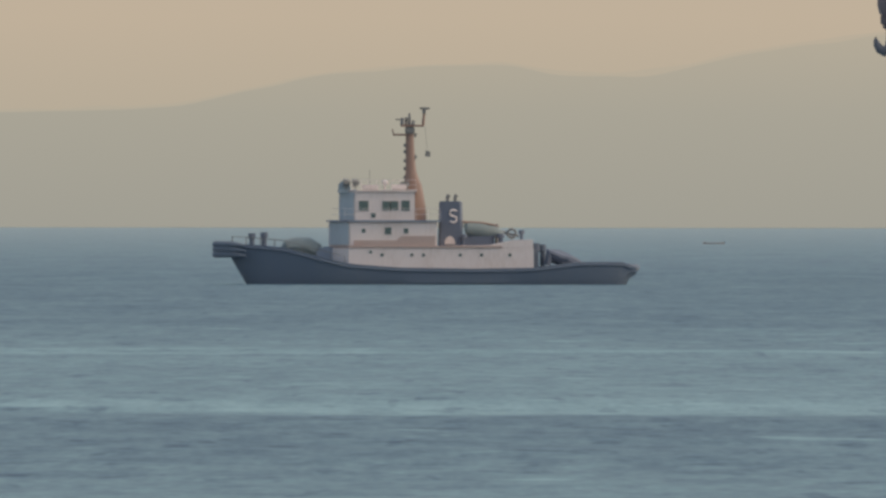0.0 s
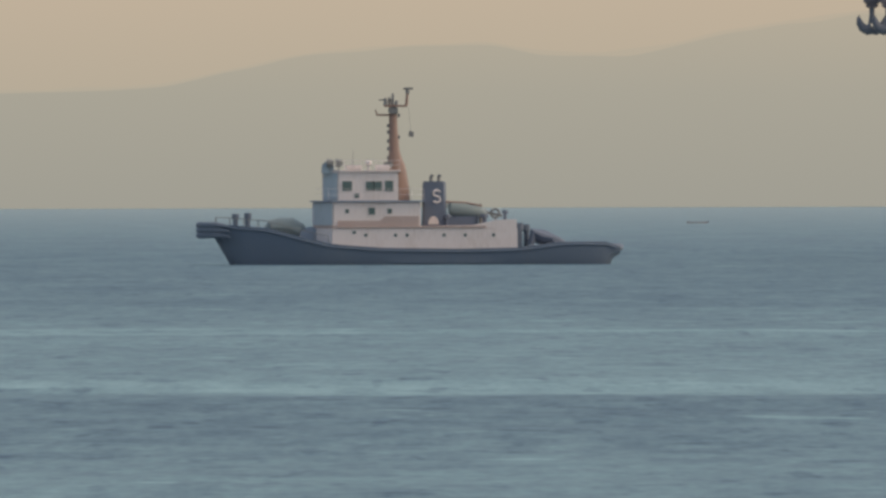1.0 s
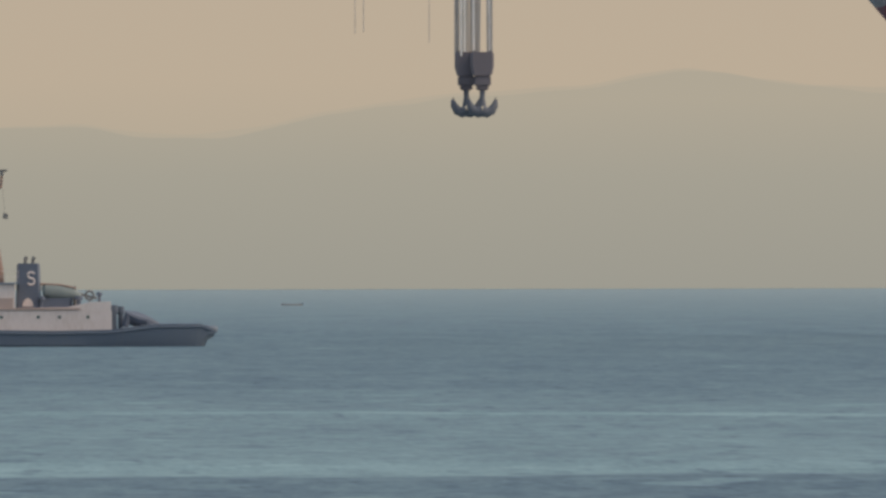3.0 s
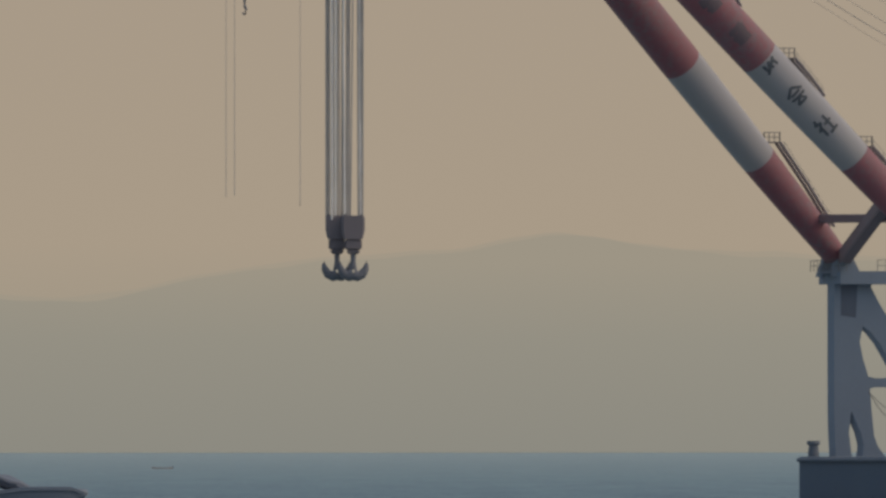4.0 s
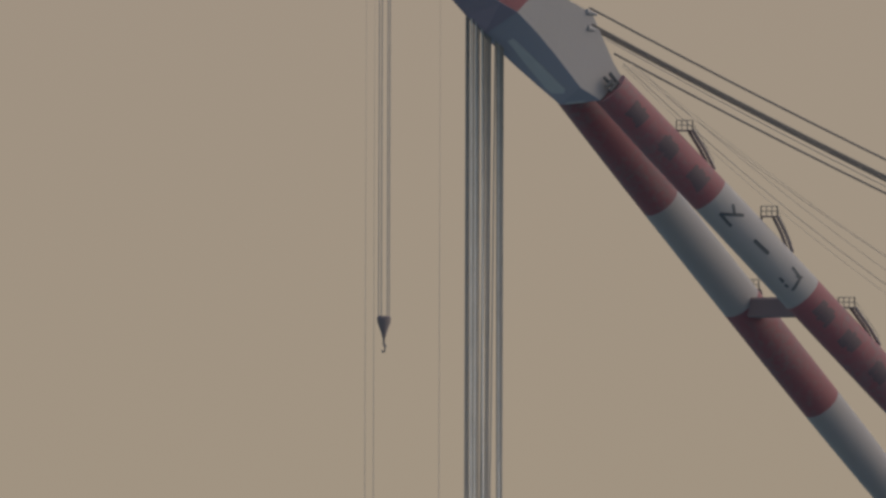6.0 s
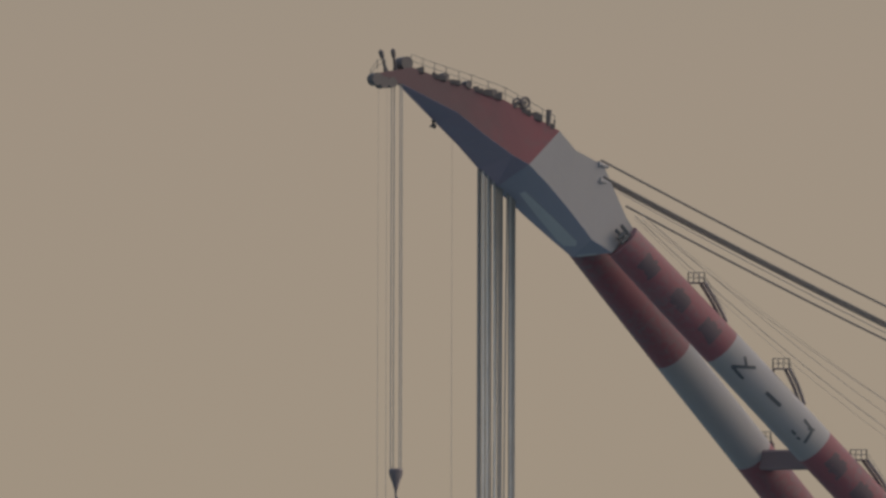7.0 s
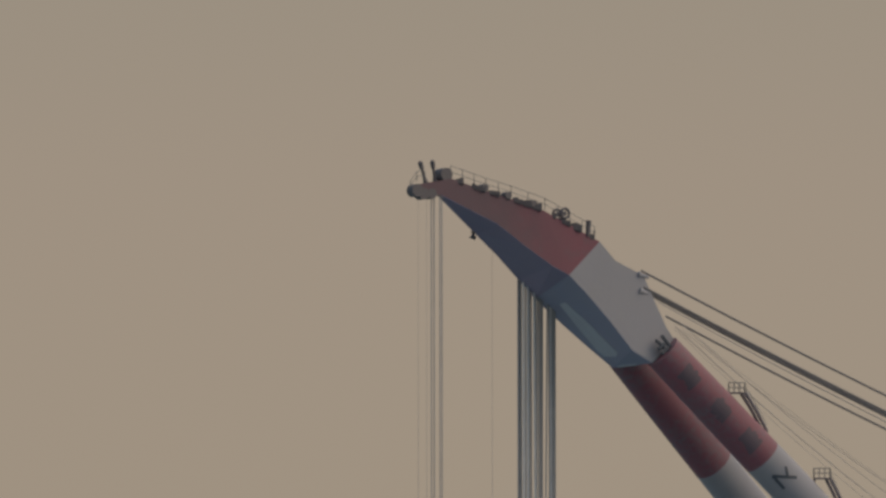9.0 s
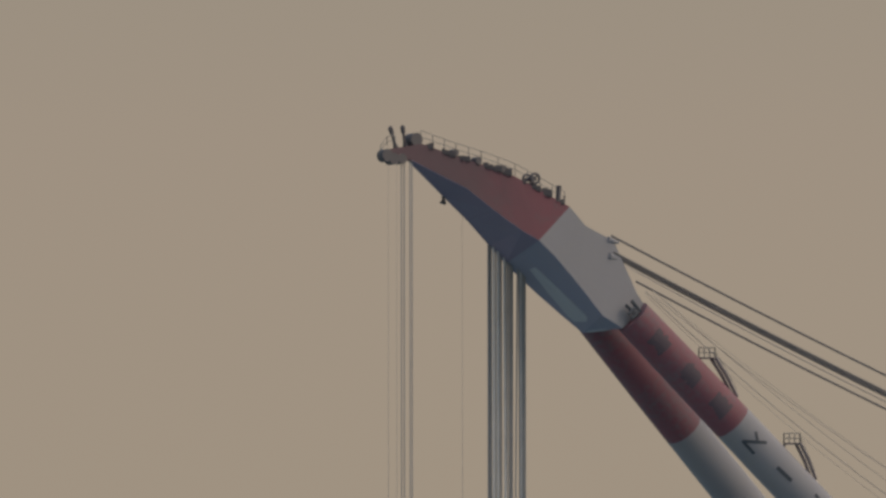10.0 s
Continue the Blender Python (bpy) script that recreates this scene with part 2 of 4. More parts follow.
# ---- sea: one sheet, the finest where the view passes ----
def sea():
    fall = 5.25 * 17956
    rings = [fall / v for v in np.arange(19.24, 640, 2.2)] + [130, 100, 60, 25, 8]
    az = list(np.radians(np.arange(-4.0, 7.0, 0.035))) + list(np.radians(np.arange(7.5, 356, 4.5)))
    bm = B()
    grid = []
    for d in rings:
        step = 2.2 * d * d / fall
        row = []
        for th in az:
            x, y = d * math.sin(th), d * math.cos(th)
            z = 0.0
            if -0.07 < th < 0.125 and d > 120:
                fine = max(0.0, 1 - step / 5)
                z += 0.05 * fine * noise.noise((x / 5, y / 2.6, 1.7)) + 0.03 * fine * noise.noise((x / 2.2, y / 1.4, 5.1))
                z += 0.10 * max(0.0, 1 - step / 22) * noise.noise((x / 40, y / 11, 3.3))
                z += 0.20 * math.exp(-((y - 281 - 3 * noise.noise((x / 20, 0, 0))) / 5) ** 2) + 0.13 * math.exp(-((y - 393 - 5 * noise.noise((x / 28, 4, 0))) / 8) ** 2)
            row.append(bm.verts.new((x, y, z if d < 3000 else 0.0)))
        grid.append(row)
    n = len(az)
    for a, b in zip(grid, grid[1:]):
        for k in range(n):
            bm.faces.new((a[k], a[(k + 1) % n], b[(k + 1) % n], b[k]))
    bm.faces.new(grid[-1])
    m = bpy.data.materials.new("sea_water")
    m.use_nodes = True
    nn, l = m.node_tree.nodes, m.node_tree.links
    b = nn["Principled BSDF"]
    tc = nn.new("ShaderNodeTexCoord")
    sp = nn.new("ShaderNodeSeparateXYZ")
    l.new(tc.outputs["Object"], sp.inputs[0])
    # cat's-paws of wind across the view, ragged; crest glint and far haze painted in
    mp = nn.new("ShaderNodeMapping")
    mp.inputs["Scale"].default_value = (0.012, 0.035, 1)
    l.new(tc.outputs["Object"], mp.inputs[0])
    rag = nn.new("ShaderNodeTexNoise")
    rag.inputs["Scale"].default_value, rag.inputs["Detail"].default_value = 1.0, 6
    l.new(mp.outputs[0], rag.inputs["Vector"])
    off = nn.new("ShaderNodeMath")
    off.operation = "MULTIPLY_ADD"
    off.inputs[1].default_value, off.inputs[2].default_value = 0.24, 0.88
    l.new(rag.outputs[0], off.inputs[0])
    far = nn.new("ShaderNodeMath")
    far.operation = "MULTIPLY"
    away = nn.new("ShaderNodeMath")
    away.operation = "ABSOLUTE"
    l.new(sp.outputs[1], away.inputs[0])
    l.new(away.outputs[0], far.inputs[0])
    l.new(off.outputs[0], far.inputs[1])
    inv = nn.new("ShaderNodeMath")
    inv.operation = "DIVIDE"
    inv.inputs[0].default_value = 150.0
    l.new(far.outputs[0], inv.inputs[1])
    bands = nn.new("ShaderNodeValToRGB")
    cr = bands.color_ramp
    # pale first stops put far haze into the colour; peaks are crest glint
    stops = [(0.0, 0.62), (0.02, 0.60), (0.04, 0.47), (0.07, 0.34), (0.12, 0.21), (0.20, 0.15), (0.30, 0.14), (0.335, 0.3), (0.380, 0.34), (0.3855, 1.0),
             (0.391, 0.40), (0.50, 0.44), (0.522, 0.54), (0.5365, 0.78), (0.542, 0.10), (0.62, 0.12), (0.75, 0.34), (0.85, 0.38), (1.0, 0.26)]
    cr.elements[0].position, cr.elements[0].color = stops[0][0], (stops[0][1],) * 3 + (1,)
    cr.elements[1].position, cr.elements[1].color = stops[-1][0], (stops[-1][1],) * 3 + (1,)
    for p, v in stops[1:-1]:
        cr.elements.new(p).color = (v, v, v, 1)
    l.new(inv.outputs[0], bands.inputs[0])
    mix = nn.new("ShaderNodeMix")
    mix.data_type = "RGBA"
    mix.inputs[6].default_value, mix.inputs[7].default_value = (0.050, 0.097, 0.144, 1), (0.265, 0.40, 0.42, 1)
    # ripple shading painted in patches within the bands, drawn out across the view
    dash = None
    for sx, sy, k in ((3.2, 0.6, 0.75), (0.8, 0.2, 0.95), (0.1, 0.05, 0.5), (7.0, 1.6, 0.25), (0.14, 0.014, 0.5)):
        w = nn.new("ShaderNodeMapping")
        w.inputs["Scale"].default_value = (sx, sy, 1)
        l.new(tc.outputs["Object"], w.inputs[0])
        t = nn.new("ShaderNodeTexNoise")
        t.inputs["Scale"].default_value, t.inputs["Detail"].default_value = 1.0, 4
        l.new(w.outputs[0], t.inputs["Vector"])
        mu = nn.new("ShaderNodeMath")
        mu.operation = "MULTIPLY_ADD"
        mu.inputs[1].default_value, mu.inputs[2].default_value = k, -0.5 * (0.75 + 0.95 + 0.5 + 0.25 + 0.5)
        l.new(t.outputs[0], mu.inputs[0])
        if dash:
            l.new(dash.outputs[0], mu.inputs[2])
        dash = mu
    # sparse wavelets: shade on faces, light on crests, painted in and broken off short
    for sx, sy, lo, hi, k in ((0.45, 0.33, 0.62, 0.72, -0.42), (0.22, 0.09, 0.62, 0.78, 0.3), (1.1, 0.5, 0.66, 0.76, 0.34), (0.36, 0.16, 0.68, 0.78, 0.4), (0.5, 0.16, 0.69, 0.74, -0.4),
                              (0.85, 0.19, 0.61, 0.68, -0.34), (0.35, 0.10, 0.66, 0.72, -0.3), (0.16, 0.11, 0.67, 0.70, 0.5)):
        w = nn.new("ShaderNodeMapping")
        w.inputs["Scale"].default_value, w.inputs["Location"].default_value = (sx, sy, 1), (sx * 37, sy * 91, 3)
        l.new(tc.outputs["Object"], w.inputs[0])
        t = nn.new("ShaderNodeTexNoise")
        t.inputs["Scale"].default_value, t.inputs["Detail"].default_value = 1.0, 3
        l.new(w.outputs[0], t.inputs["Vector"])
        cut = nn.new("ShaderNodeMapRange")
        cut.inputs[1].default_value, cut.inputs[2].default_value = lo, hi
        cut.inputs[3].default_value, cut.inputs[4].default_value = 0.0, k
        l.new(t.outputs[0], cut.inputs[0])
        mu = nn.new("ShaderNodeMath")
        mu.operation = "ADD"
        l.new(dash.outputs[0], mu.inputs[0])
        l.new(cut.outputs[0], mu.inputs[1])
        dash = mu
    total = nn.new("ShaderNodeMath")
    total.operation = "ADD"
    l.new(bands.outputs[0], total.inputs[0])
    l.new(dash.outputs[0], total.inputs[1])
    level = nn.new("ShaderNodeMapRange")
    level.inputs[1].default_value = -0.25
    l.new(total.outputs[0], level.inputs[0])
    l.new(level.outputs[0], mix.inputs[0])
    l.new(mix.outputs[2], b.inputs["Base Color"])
    sheen = nn.new("ShaderNodeMapRange")      # calmer and glossier far out, ruffled inshore
    sheen.inputs[1].default_value, sheen.inputs[2].default_value = 0.02, 0.16
    sheen.inputs[3].default_value, sheen.inputs[4].default_value = 0.30, 0.55
    l.new(inv.outputs[0], sheen.inputs[0])
    l.new(sheen.outputs[0], b.inputs["Roughness"])
    b.inputs["Specular IOR Level"].default_value = 0.5
    b.inputs["IOR"].default_value = 1.33
    heights = None
    for sx, sy, k in ((0.25, 0.9, 0.5), (0.9, 2.6, 0.22), (0.06, 0.22, 1.2)):
        w = nn.new("ShaderNodeMapping")
        w.inputs["Scale"].default_value = (sx, sy, 1)
        l.new(tc.outputs["Object"], w.inputs[0])
        t = nn.new("ShaderNodeTexNoise")
        t.inputs["Scale"].default_value, t.inputs["Detail"].default_value = 1.0, 3
        l.new(w.outputs[0], t.inputs["Vector"])
        mu = nn.new("ShaderNodeMath")
        mu.operation = "MULTIPLY_ADD"
        mu.inputs[1].default_value = k
        l.new(t.outputs[0], mu.inputs[0])
        if heights:
            l.new(heights.outputs[0], mu.inputs[2])
        heights = mu
    bp = nn.new("ShaderNodeBump")
    bp.inputs["Strength"].default_value, bp.inputs["Distance"].default_value = 0.35, 0.5
    l.new(heights.outputs[0], bp.inputs["Height"])
    l.new(bp.outputs[0], b.inputs["Normal"])
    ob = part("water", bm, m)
    tagged(ob, "calm grey-teal sea with wind streaks and low ripples, glint and far haze painted in", "sea", kind="structure")


sea()


# ---- far hills in the haze ----
def hills(name, ridge, y, tint, label):
    """A ridge with real slopes, behind the sea's edge; ridge: (x, height) knots."""
    bm = B()
    xs = np.linspace(-620, 900, 420)
    hs = np.interp(xs, [p[0] for p in ridge], [p[1] for p in ridge])
    k = np.hanning(11)
    hs = np.convolve(np.pad(hs, 5, mode="edge"), k / k.sum(), "valid")
    rows = []
    for j, f in enumerate((0.0, 0.35, 0.7, 0.9, 1.0, 0.0)):
        rows.append([bm.verts.new((x, y + 22 * j + (0 if j < 5 else 60), -1.0 if f == 0 else h * f + 1.1 * noise.noise((x / 22, j, y)) * f)) for x, h in zip(xs, hs)])
    for a, b in zip(rows, rows[1:]):
        for i in range(len(a) - 1):
            bm.faces.new((a[i], a[i + 1], b[i + 1], b[i]))
    m = bpy.data.materials.new(name + "_haze_glow")
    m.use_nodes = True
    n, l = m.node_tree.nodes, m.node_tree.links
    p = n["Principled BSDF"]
    # black base; the haze tone is painted in as emission, paler with height
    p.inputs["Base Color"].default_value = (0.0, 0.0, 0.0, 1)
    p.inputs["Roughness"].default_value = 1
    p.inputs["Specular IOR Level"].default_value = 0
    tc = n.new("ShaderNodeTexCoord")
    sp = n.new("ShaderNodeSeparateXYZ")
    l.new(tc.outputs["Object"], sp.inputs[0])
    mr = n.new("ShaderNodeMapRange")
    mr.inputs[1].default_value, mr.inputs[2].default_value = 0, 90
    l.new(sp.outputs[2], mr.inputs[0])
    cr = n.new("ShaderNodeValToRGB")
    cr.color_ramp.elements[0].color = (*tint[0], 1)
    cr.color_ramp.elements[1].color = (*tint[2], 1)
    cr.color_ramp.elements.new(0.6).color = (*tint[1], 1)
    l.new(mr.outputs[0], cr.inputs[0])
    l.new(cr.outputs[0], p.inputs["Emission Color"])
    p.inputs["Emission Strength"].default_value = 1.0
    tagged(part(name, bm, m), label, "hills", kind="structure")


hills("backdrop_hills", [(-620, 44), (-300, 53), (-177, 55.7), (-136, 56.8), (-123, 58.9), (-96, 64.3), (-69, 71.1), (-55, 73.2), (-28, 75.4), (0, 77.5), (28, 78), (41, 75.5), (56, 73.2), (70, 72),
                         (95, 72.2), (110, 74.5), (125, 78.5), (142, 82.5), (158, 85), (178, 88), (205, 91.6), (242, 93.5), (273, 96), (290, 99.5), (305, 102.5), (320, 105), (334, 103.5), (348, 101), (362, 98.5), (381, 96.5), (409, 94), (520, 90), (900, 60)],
      4760, ((0.340, 0.328, 0.281), (0.382, 0.357, 0.293), (0.435, 0.386, 0.302)), "pale mountain ridge beyond the sea, its haze painted in as glow")


# added ridge, toned between hill and sky, so the edge fades like haze
hills("backdrop_soft_ridge", [(-620, 46), (-300, 55), (-177, 58), (-136, 59), (-96, 66.5), (-69, 73.3), (-28, 78), (28, 80.4), (56, 75.6), (95, 75), (125, 81), (158, 87.6), (205, 94.3), (273, 98.5), (300, 103.5), (321, 107.5), (345, 103.5), (381, 99), (520, 93), (900, 62)],
      4820, ((0.42, 0.38, 0.302), (0.44, 0.390, 0.305), (0.468, 0.402, 0.309)), "added fainter ridge that softens the hill line as haze would")


# ---- the tug ----
TUG = thing("tugboat", (-1.41, 790, 0), "harbour tug with faded navy hull, white deckhouse and orange mast, afloat", "tugboat")


def hull_half(x):
    """Half the breadth of the tug at deck level, metres."""
    s = (x + 16.5) / 33
    return 4.6 * min(1, (max(s, 0) / 0.28) ** 0.55) * (1 - 0.22 * max(0, (s - 0.8) / 0.2) ** 2)


SHEER = [(-16.4, 3.2), (-14, 3.1), (-11, 2.85), (-8.5, 2.2), (-6, 1.6), (-2, 1.3), (4, 1.22), (8.4, 1.3), (10.5, 1.55), (12, 1.75), (15.5, 1.75), (16.4, 1.3)]


def sheer(x):
    return float(np.interp(x, [p[0] for p in SHEER], [p[1] for p in SHEER]))


secs = []
for x in np.concatenate([np.linspace(-16.3, -12, 9), np.linspace(-11, 13, 22), np.linspace(13.8, 16.4, 6)]):
    top, w = sheer(x), hull_half(x)
    bow = max(0.0, (-13.6 - x) / 2.7)
    keel = -0.8 if x > -13.4 else -0.8 + (-13.4 - x) * 1.7
    if x > 15.2:
        keel = -0.8 + (x - 15.2) * 1.9
    keel = min(keel, top - 0.5)
    wl = w * (0.86 if x > -13 else 0.6)
    secs.append([(x, -w, top), (x, -max(w * 0.99, wl), top * 0.45 + keel * 0.55), (x, -wl * 0.97, keel), (x, wl * 0.97, keel), (x, max(w * 0.99, wl), top * 0.45 + keel * 0.55), (x, w, top)])
part("hull", loft(B(), secs), HULL, TUG, "faded navy steel hull")
for side in (-1, 1):
    bm = B()
    sweep(bm, [(x, side * (hull_half(x) + 0.03), sheer(x) - 0.22) for x in np.linspace(-15.8, 16.1, 50)], 0.08, 8)
    part("rubbing_strake", bm, HULL, TUG)
# bow fender, stacked rolls
bm = B()
for z in (2.3, 2.7, 3.08):
    sweep(bm, [(-13.9, -3.3, z - 0.1), (-15.0, -2.5, z), (-16.0, -1.4, z), (-16.3, 0, z), (-16.0, 1.4, z), (-15.0, 2.5, z), (-13.9, 3.3, z - 0.1)], [0.06, 0.24, 0.27, 0.27, 0.27, 0.24, 0.06], 10)
part("bow_fender", bm, RUBBER, TUG, "black rubber bow fender rolls")
bm = B()
sweep(bm, [(15.4, -3.4, 1.35), (16.2, -2.2, 1.3), (16.45, 0, 1.3), (16.2, 2.2, 1.3), (15.4, 3.4, 1.35)], 0.3, 10)
part("stern_fender", bm, RUBBER, TUG)

def mooring_bitt(x, y, z0, h):
    bm = B()
    sweep(bm, [(x, y, z0), (x, y, z0 + h * 0.7), (x, y, z0 + h * 0.72), (x, y, z0 + h)], [0.2, 0.2, 0.3, 0.28], 12)
    return part("mooring_bitt", bm, RUBBER, TUG)


mooring_bitt(-13.45, -1.0, 2.6, 1.35)
mooring_bitt(-12.5, -1.0, 2.6, 1.42)
mooring_bitt(8.65, -1.4, 1.2, 2.0)
mooring_bitt(9.15, -1.0, 1.2, 1.9)
bm = B()
box(bm, (8.45, -3.2, 1.1), (8.75, 3.2, 2.7), 0.08)
part("towing_gallows", bm, RUBBER, TUG)
# anchor winch under a cover on the foredeck
bm = B()
sweep(bm, [(-11.2, 0, 2.6), (-10.7, 0, 2.85), (-10.0, 0, 2.9), (-9.2, 0, 2.85), (-8.5, 0, 2.5), (-8.0, 0, 2.1)], [0.3, 1.0, 1.2, 1.25, 1.1, 0.5], 12, squash=0.65)
part("windlass_cover", bm, GREEN, TUG, "grey-green canvas cover over the windlass")
bm = B()
sweep(bm, [(-7.6, -1.6, 2.0), (-7.6, 1.6, 2.0)], 0.75, 14)
sweep(bm, [(-7.6, -1.7, 2.0), (-7.6, -1.62, 2.0)], 0.95, 14)
part("winch_drum", bm, GREYBLUE, TUG)
bm = B()
sweep(bm, [(9.4, 0, 2.3), (10.4, 0, 2.1), (11.5, 0, 1.7), (12.3, 0, 1.4)], [0.5, 0.62, 0.5, 0.3], 10)
sweep(bm, [(9.5, -1.6, 1.5), (9.7, -1.6, 2.5), (10.6, -1.6, 2.1), (11.2, -1.6, 2.0)], [0.3, 0.34, 0.3, 0.2], 8)
part("towing_winch_cover", bm, NAVY, TUG)
for side in (-1, 1):
    bm = B()
    for x in np.linspace(-15, -6.2, 9):
        y = side * (hull_half(x) - 0.2)
        sweep(bm, [(x, y, sheer(x) - 0.1), (x, y, sheer(x) + 0.55)], 0.025, 5)
    sweep(bm, [(x, side * (hull_half(x) - 0.2), sheer(x) + 0.55) for x in np.linspace(-15, -6.2, 20)], 0.025, 5)
    part("foredeck_rail", bm, STEEL, TUG)


def house(name, x0, x1, half, z0, z1, material, nose=0.0, label="", rake=0.0):
    """A deckhouse tier, chamfered at the front."""
    outline = [(x1, -half), (x1, half)]
    outline += [(x0 + nose, half), (x0 + 0.08, half * 0.4), (x0, half * 0.34), (x0, -half * 0.34), (x0 + 0.08, -half * 0.4), (x0 + nose, -half)]
    bm = B()
    lo = [(x, y, z0) for x, y in outline]
    hi = [(x + (rake if x < (x0 + x1) / 2 else 0), y, z1) for x, y in outline]
    loft(bm, [lo, hi])
    es = [e for e in bm.edges if abs(e.verts[0].co.z - z1) < 1e-4 and abs(e.verts[1].co.z - z1) < 1e-4]
    bmesh.ops.bevel(bm, geom=es, offset=0.06, segments=2, affect="EDGES")
    return part(name, bm, material, TUG, label)


lower = house("lower_deckhouse", -7.5, 8.45, 3.4, 1.05, 2.85, WHITE, 1.6, "off-white lower deckhouse with portholes")
house("deck_edge", -7.5, 6.0, 3.5, 2.85, 3.0, BUFF, 1.6)
bm = B()
slab(bm, [(1.1, 2.85), (8.4, 2.85), (8.4, 3.5), (6.8, 3.45), (5.0, 3.05), (1.1, 3.0)], -3.38, -3.3)
part("upper_bulwark", bm, WHITE, TUG)
middle = house("middle_deckhouse", -7.45, 0.95, 3.0, 3.0, 4.85, WHITE, 1.65, "off-white middle deckhouse")
house("bridge_deck", -7.7, 1.3, 3.2, 4.85, 4.97, GREYBLUE, 1.7)
bridge = house("wheelhouse", -6.66, -0.8, 2.5, 4.97, 7.2, WHITE, 1.25, "white wheelhouse with dark square windows")
house("wheelhouse_roof", -6.8, -0.6, 2.65, 7.2, 7.34, WHITE, 1.5)
bm = B()
slab(bm, [(-5.5, 3.0), (0.8, 3.0), (0.8, 3.75), (-1.8, 3.75), (-2.2, 3.4), (-5.5, 3.4)], -3.12, -3.02)
part("boat_deck_coaming", bm, BUFF, TUG, "weathered buff coaming")


def front_shade(parent, x0, half, nose, z0, z1):
    """Plates on the two chamfers and the face of a deckhouse front, pale blue for its shade."""
    for run in ([(x0 + nose - 0.1, -half), (x0 + 0.08, -half * 0.4)], [(x0, -half * 0.34), (x0, half * 0.34)], [(x0 + 0.08, half * 0.4), (x0 + nose - 0.1, half)]):
        (ax, ay), (bx, by) = run
        n = Vector((ay - by, bx - ax, 0)).normalized() * 0.03
        n = n if n.x < 0 else -n
        ring = [(ax, ay), (bx, by), (bx + n.x, by + n.y), (ax + n.x, ay + n.y)]
        part("front_shade", loft(B(), [[(x, y, z0) for x, y in ring], [(x, y, z1) for x, y in ring]]), PALEBLUE, parent, "front plating with bluish shade painted in", smooth=False)


front_shade(bridge, -6.66, 2.5, 1.25, 5.0, 7.1)
front_shade(middle, -7.45, 3.0, 1.65, 3.05, 4.8)


def window(parent, x, z, w, h, y):
    bm = B()
    box(bm, (x - w / 2 - 0.07, y - 0.03, z - h / 2 - 0.07), (x + w / 2 + 0.07, y + 0.05, z + h / 2 + 0.07), 0.02)
    f = part("window", bm, WHITE, parent)
    bm = B()
    box(bm, (x - w / 2, y - 0.05, z - h / 2), (x + w / 2, y + 0.02, z + h / 2), 0.01)
    part("pane", bm, GLASS, f)


for x, w, h in ((-4.75, 0.75, 0.75), (-3.0, 0.6, 0.7), (-2.35, 0.6, 0.7), (-1.5, 0.65, 0.8)):
    window(bridge, x, 6.1, w, h, -2.5)
window(bridge, -4.0, 5.35, 0.35, 0.35, -2.5)
for x, s in ((-4.75, 0.28), (-2.85, 0.5), (-1.45, 0.35)):
    window(middle, x, 4.15, s, s * 1.1, -3.0)


def porthole(x, z, y):
    bm = B()
    sweep(bm, [(x, y - 0.05, z), (x, y + 0.05, z)], 0.13, 12)
    part("porthole", bm, GLASS, lower)


for x in (-3.3, -1.0, -0.1, 2.75, 4.4, -4.2, 6.6):
    porthole(x, 2.28 if x != -4.2 else 2.5, -3.4)
# rails on the bridge deck and the roof
for z, x0, x1, half, h in ((4.97, -7.2, 1.2, 3.1, 0.9), (7.34, -6.6, -0.7, 2.5, 0.75)):
    bm = B()
    for side in (-1, 1):
        for x in np.linspace(x0 + 1, x1, 9):
            sweep(bm, [(x, side * half, z), (x, side * half, z + h)], 0.012, 5)
        for k in (0.5, 1.0):
            sweep(bm, [(x0 + 1, side * half, z + h * k), (x1, side * half, z + h * k)], 0.012, 5)
    for k in (0.5, 1.0):
        sweep(bm, [(x0 + 1, -half, z + h * k), (x0, -half * 0.5, z + h * k), (x0, half * 0.5, z + h * k), (x0 + 1, half, z + h * k)], 0.012, 5)
    part("guard_rail", bm, WHITE, TUG)


def searchlight(x, y, z):
    bm = B()
    sweep(bm, [(x, y, z), (x, y, z + 0.3)], 0.05, 6)
    sweep(bm, [(x + 0.3, y, z + 0.55), (x + 0.1, y, z + 0.55), (x - 0.25, y, z + 0.55)], [0.16, 0.3, 0.32], 12)
    part("searchlight", bm, STEEL, TUG)


bm = B()
loft(bm, [[(x, y, z) for x, z in ((-6.75, 7.1), (-6.72, 7.75), (-6.45, 8.0), (-5.9, 8.05), (-5.75, 7.3), (-5.75, 7.1))] for y in (-1.9, 1.9)])
part("roof_console", bm, PALEBLUE, TUG)
searchlight(-6.1, -2.1, 7.34)
searchlight(-5.4, -2.1, 7.34)
bm = B()
sweep(bm, [(-4.3, -1, 7.3), (-4.3, -1, 8.9)], 0.02, 5)
part("whip_aerial", bm, STEEL, TUG)
part("whip_aerial", sweep(B(), [(-3.2, 0.5, 7.3), (-3.2, 0.5, 8.2)], 0.02, 5), STEEL, TUG)
bm = B()
box(bm, (-2.6, -1.6, 7.34), (-1.4, 0.2, 7.75), 0.08)
part("roof_locker", bm, WHITE, TUG)
part("roof_locker", box(B(), (-4.9, -1.2, 7.34), (-3.6, 0.4, 7.72), 0.08), WHITE, TUG)
bm = B()
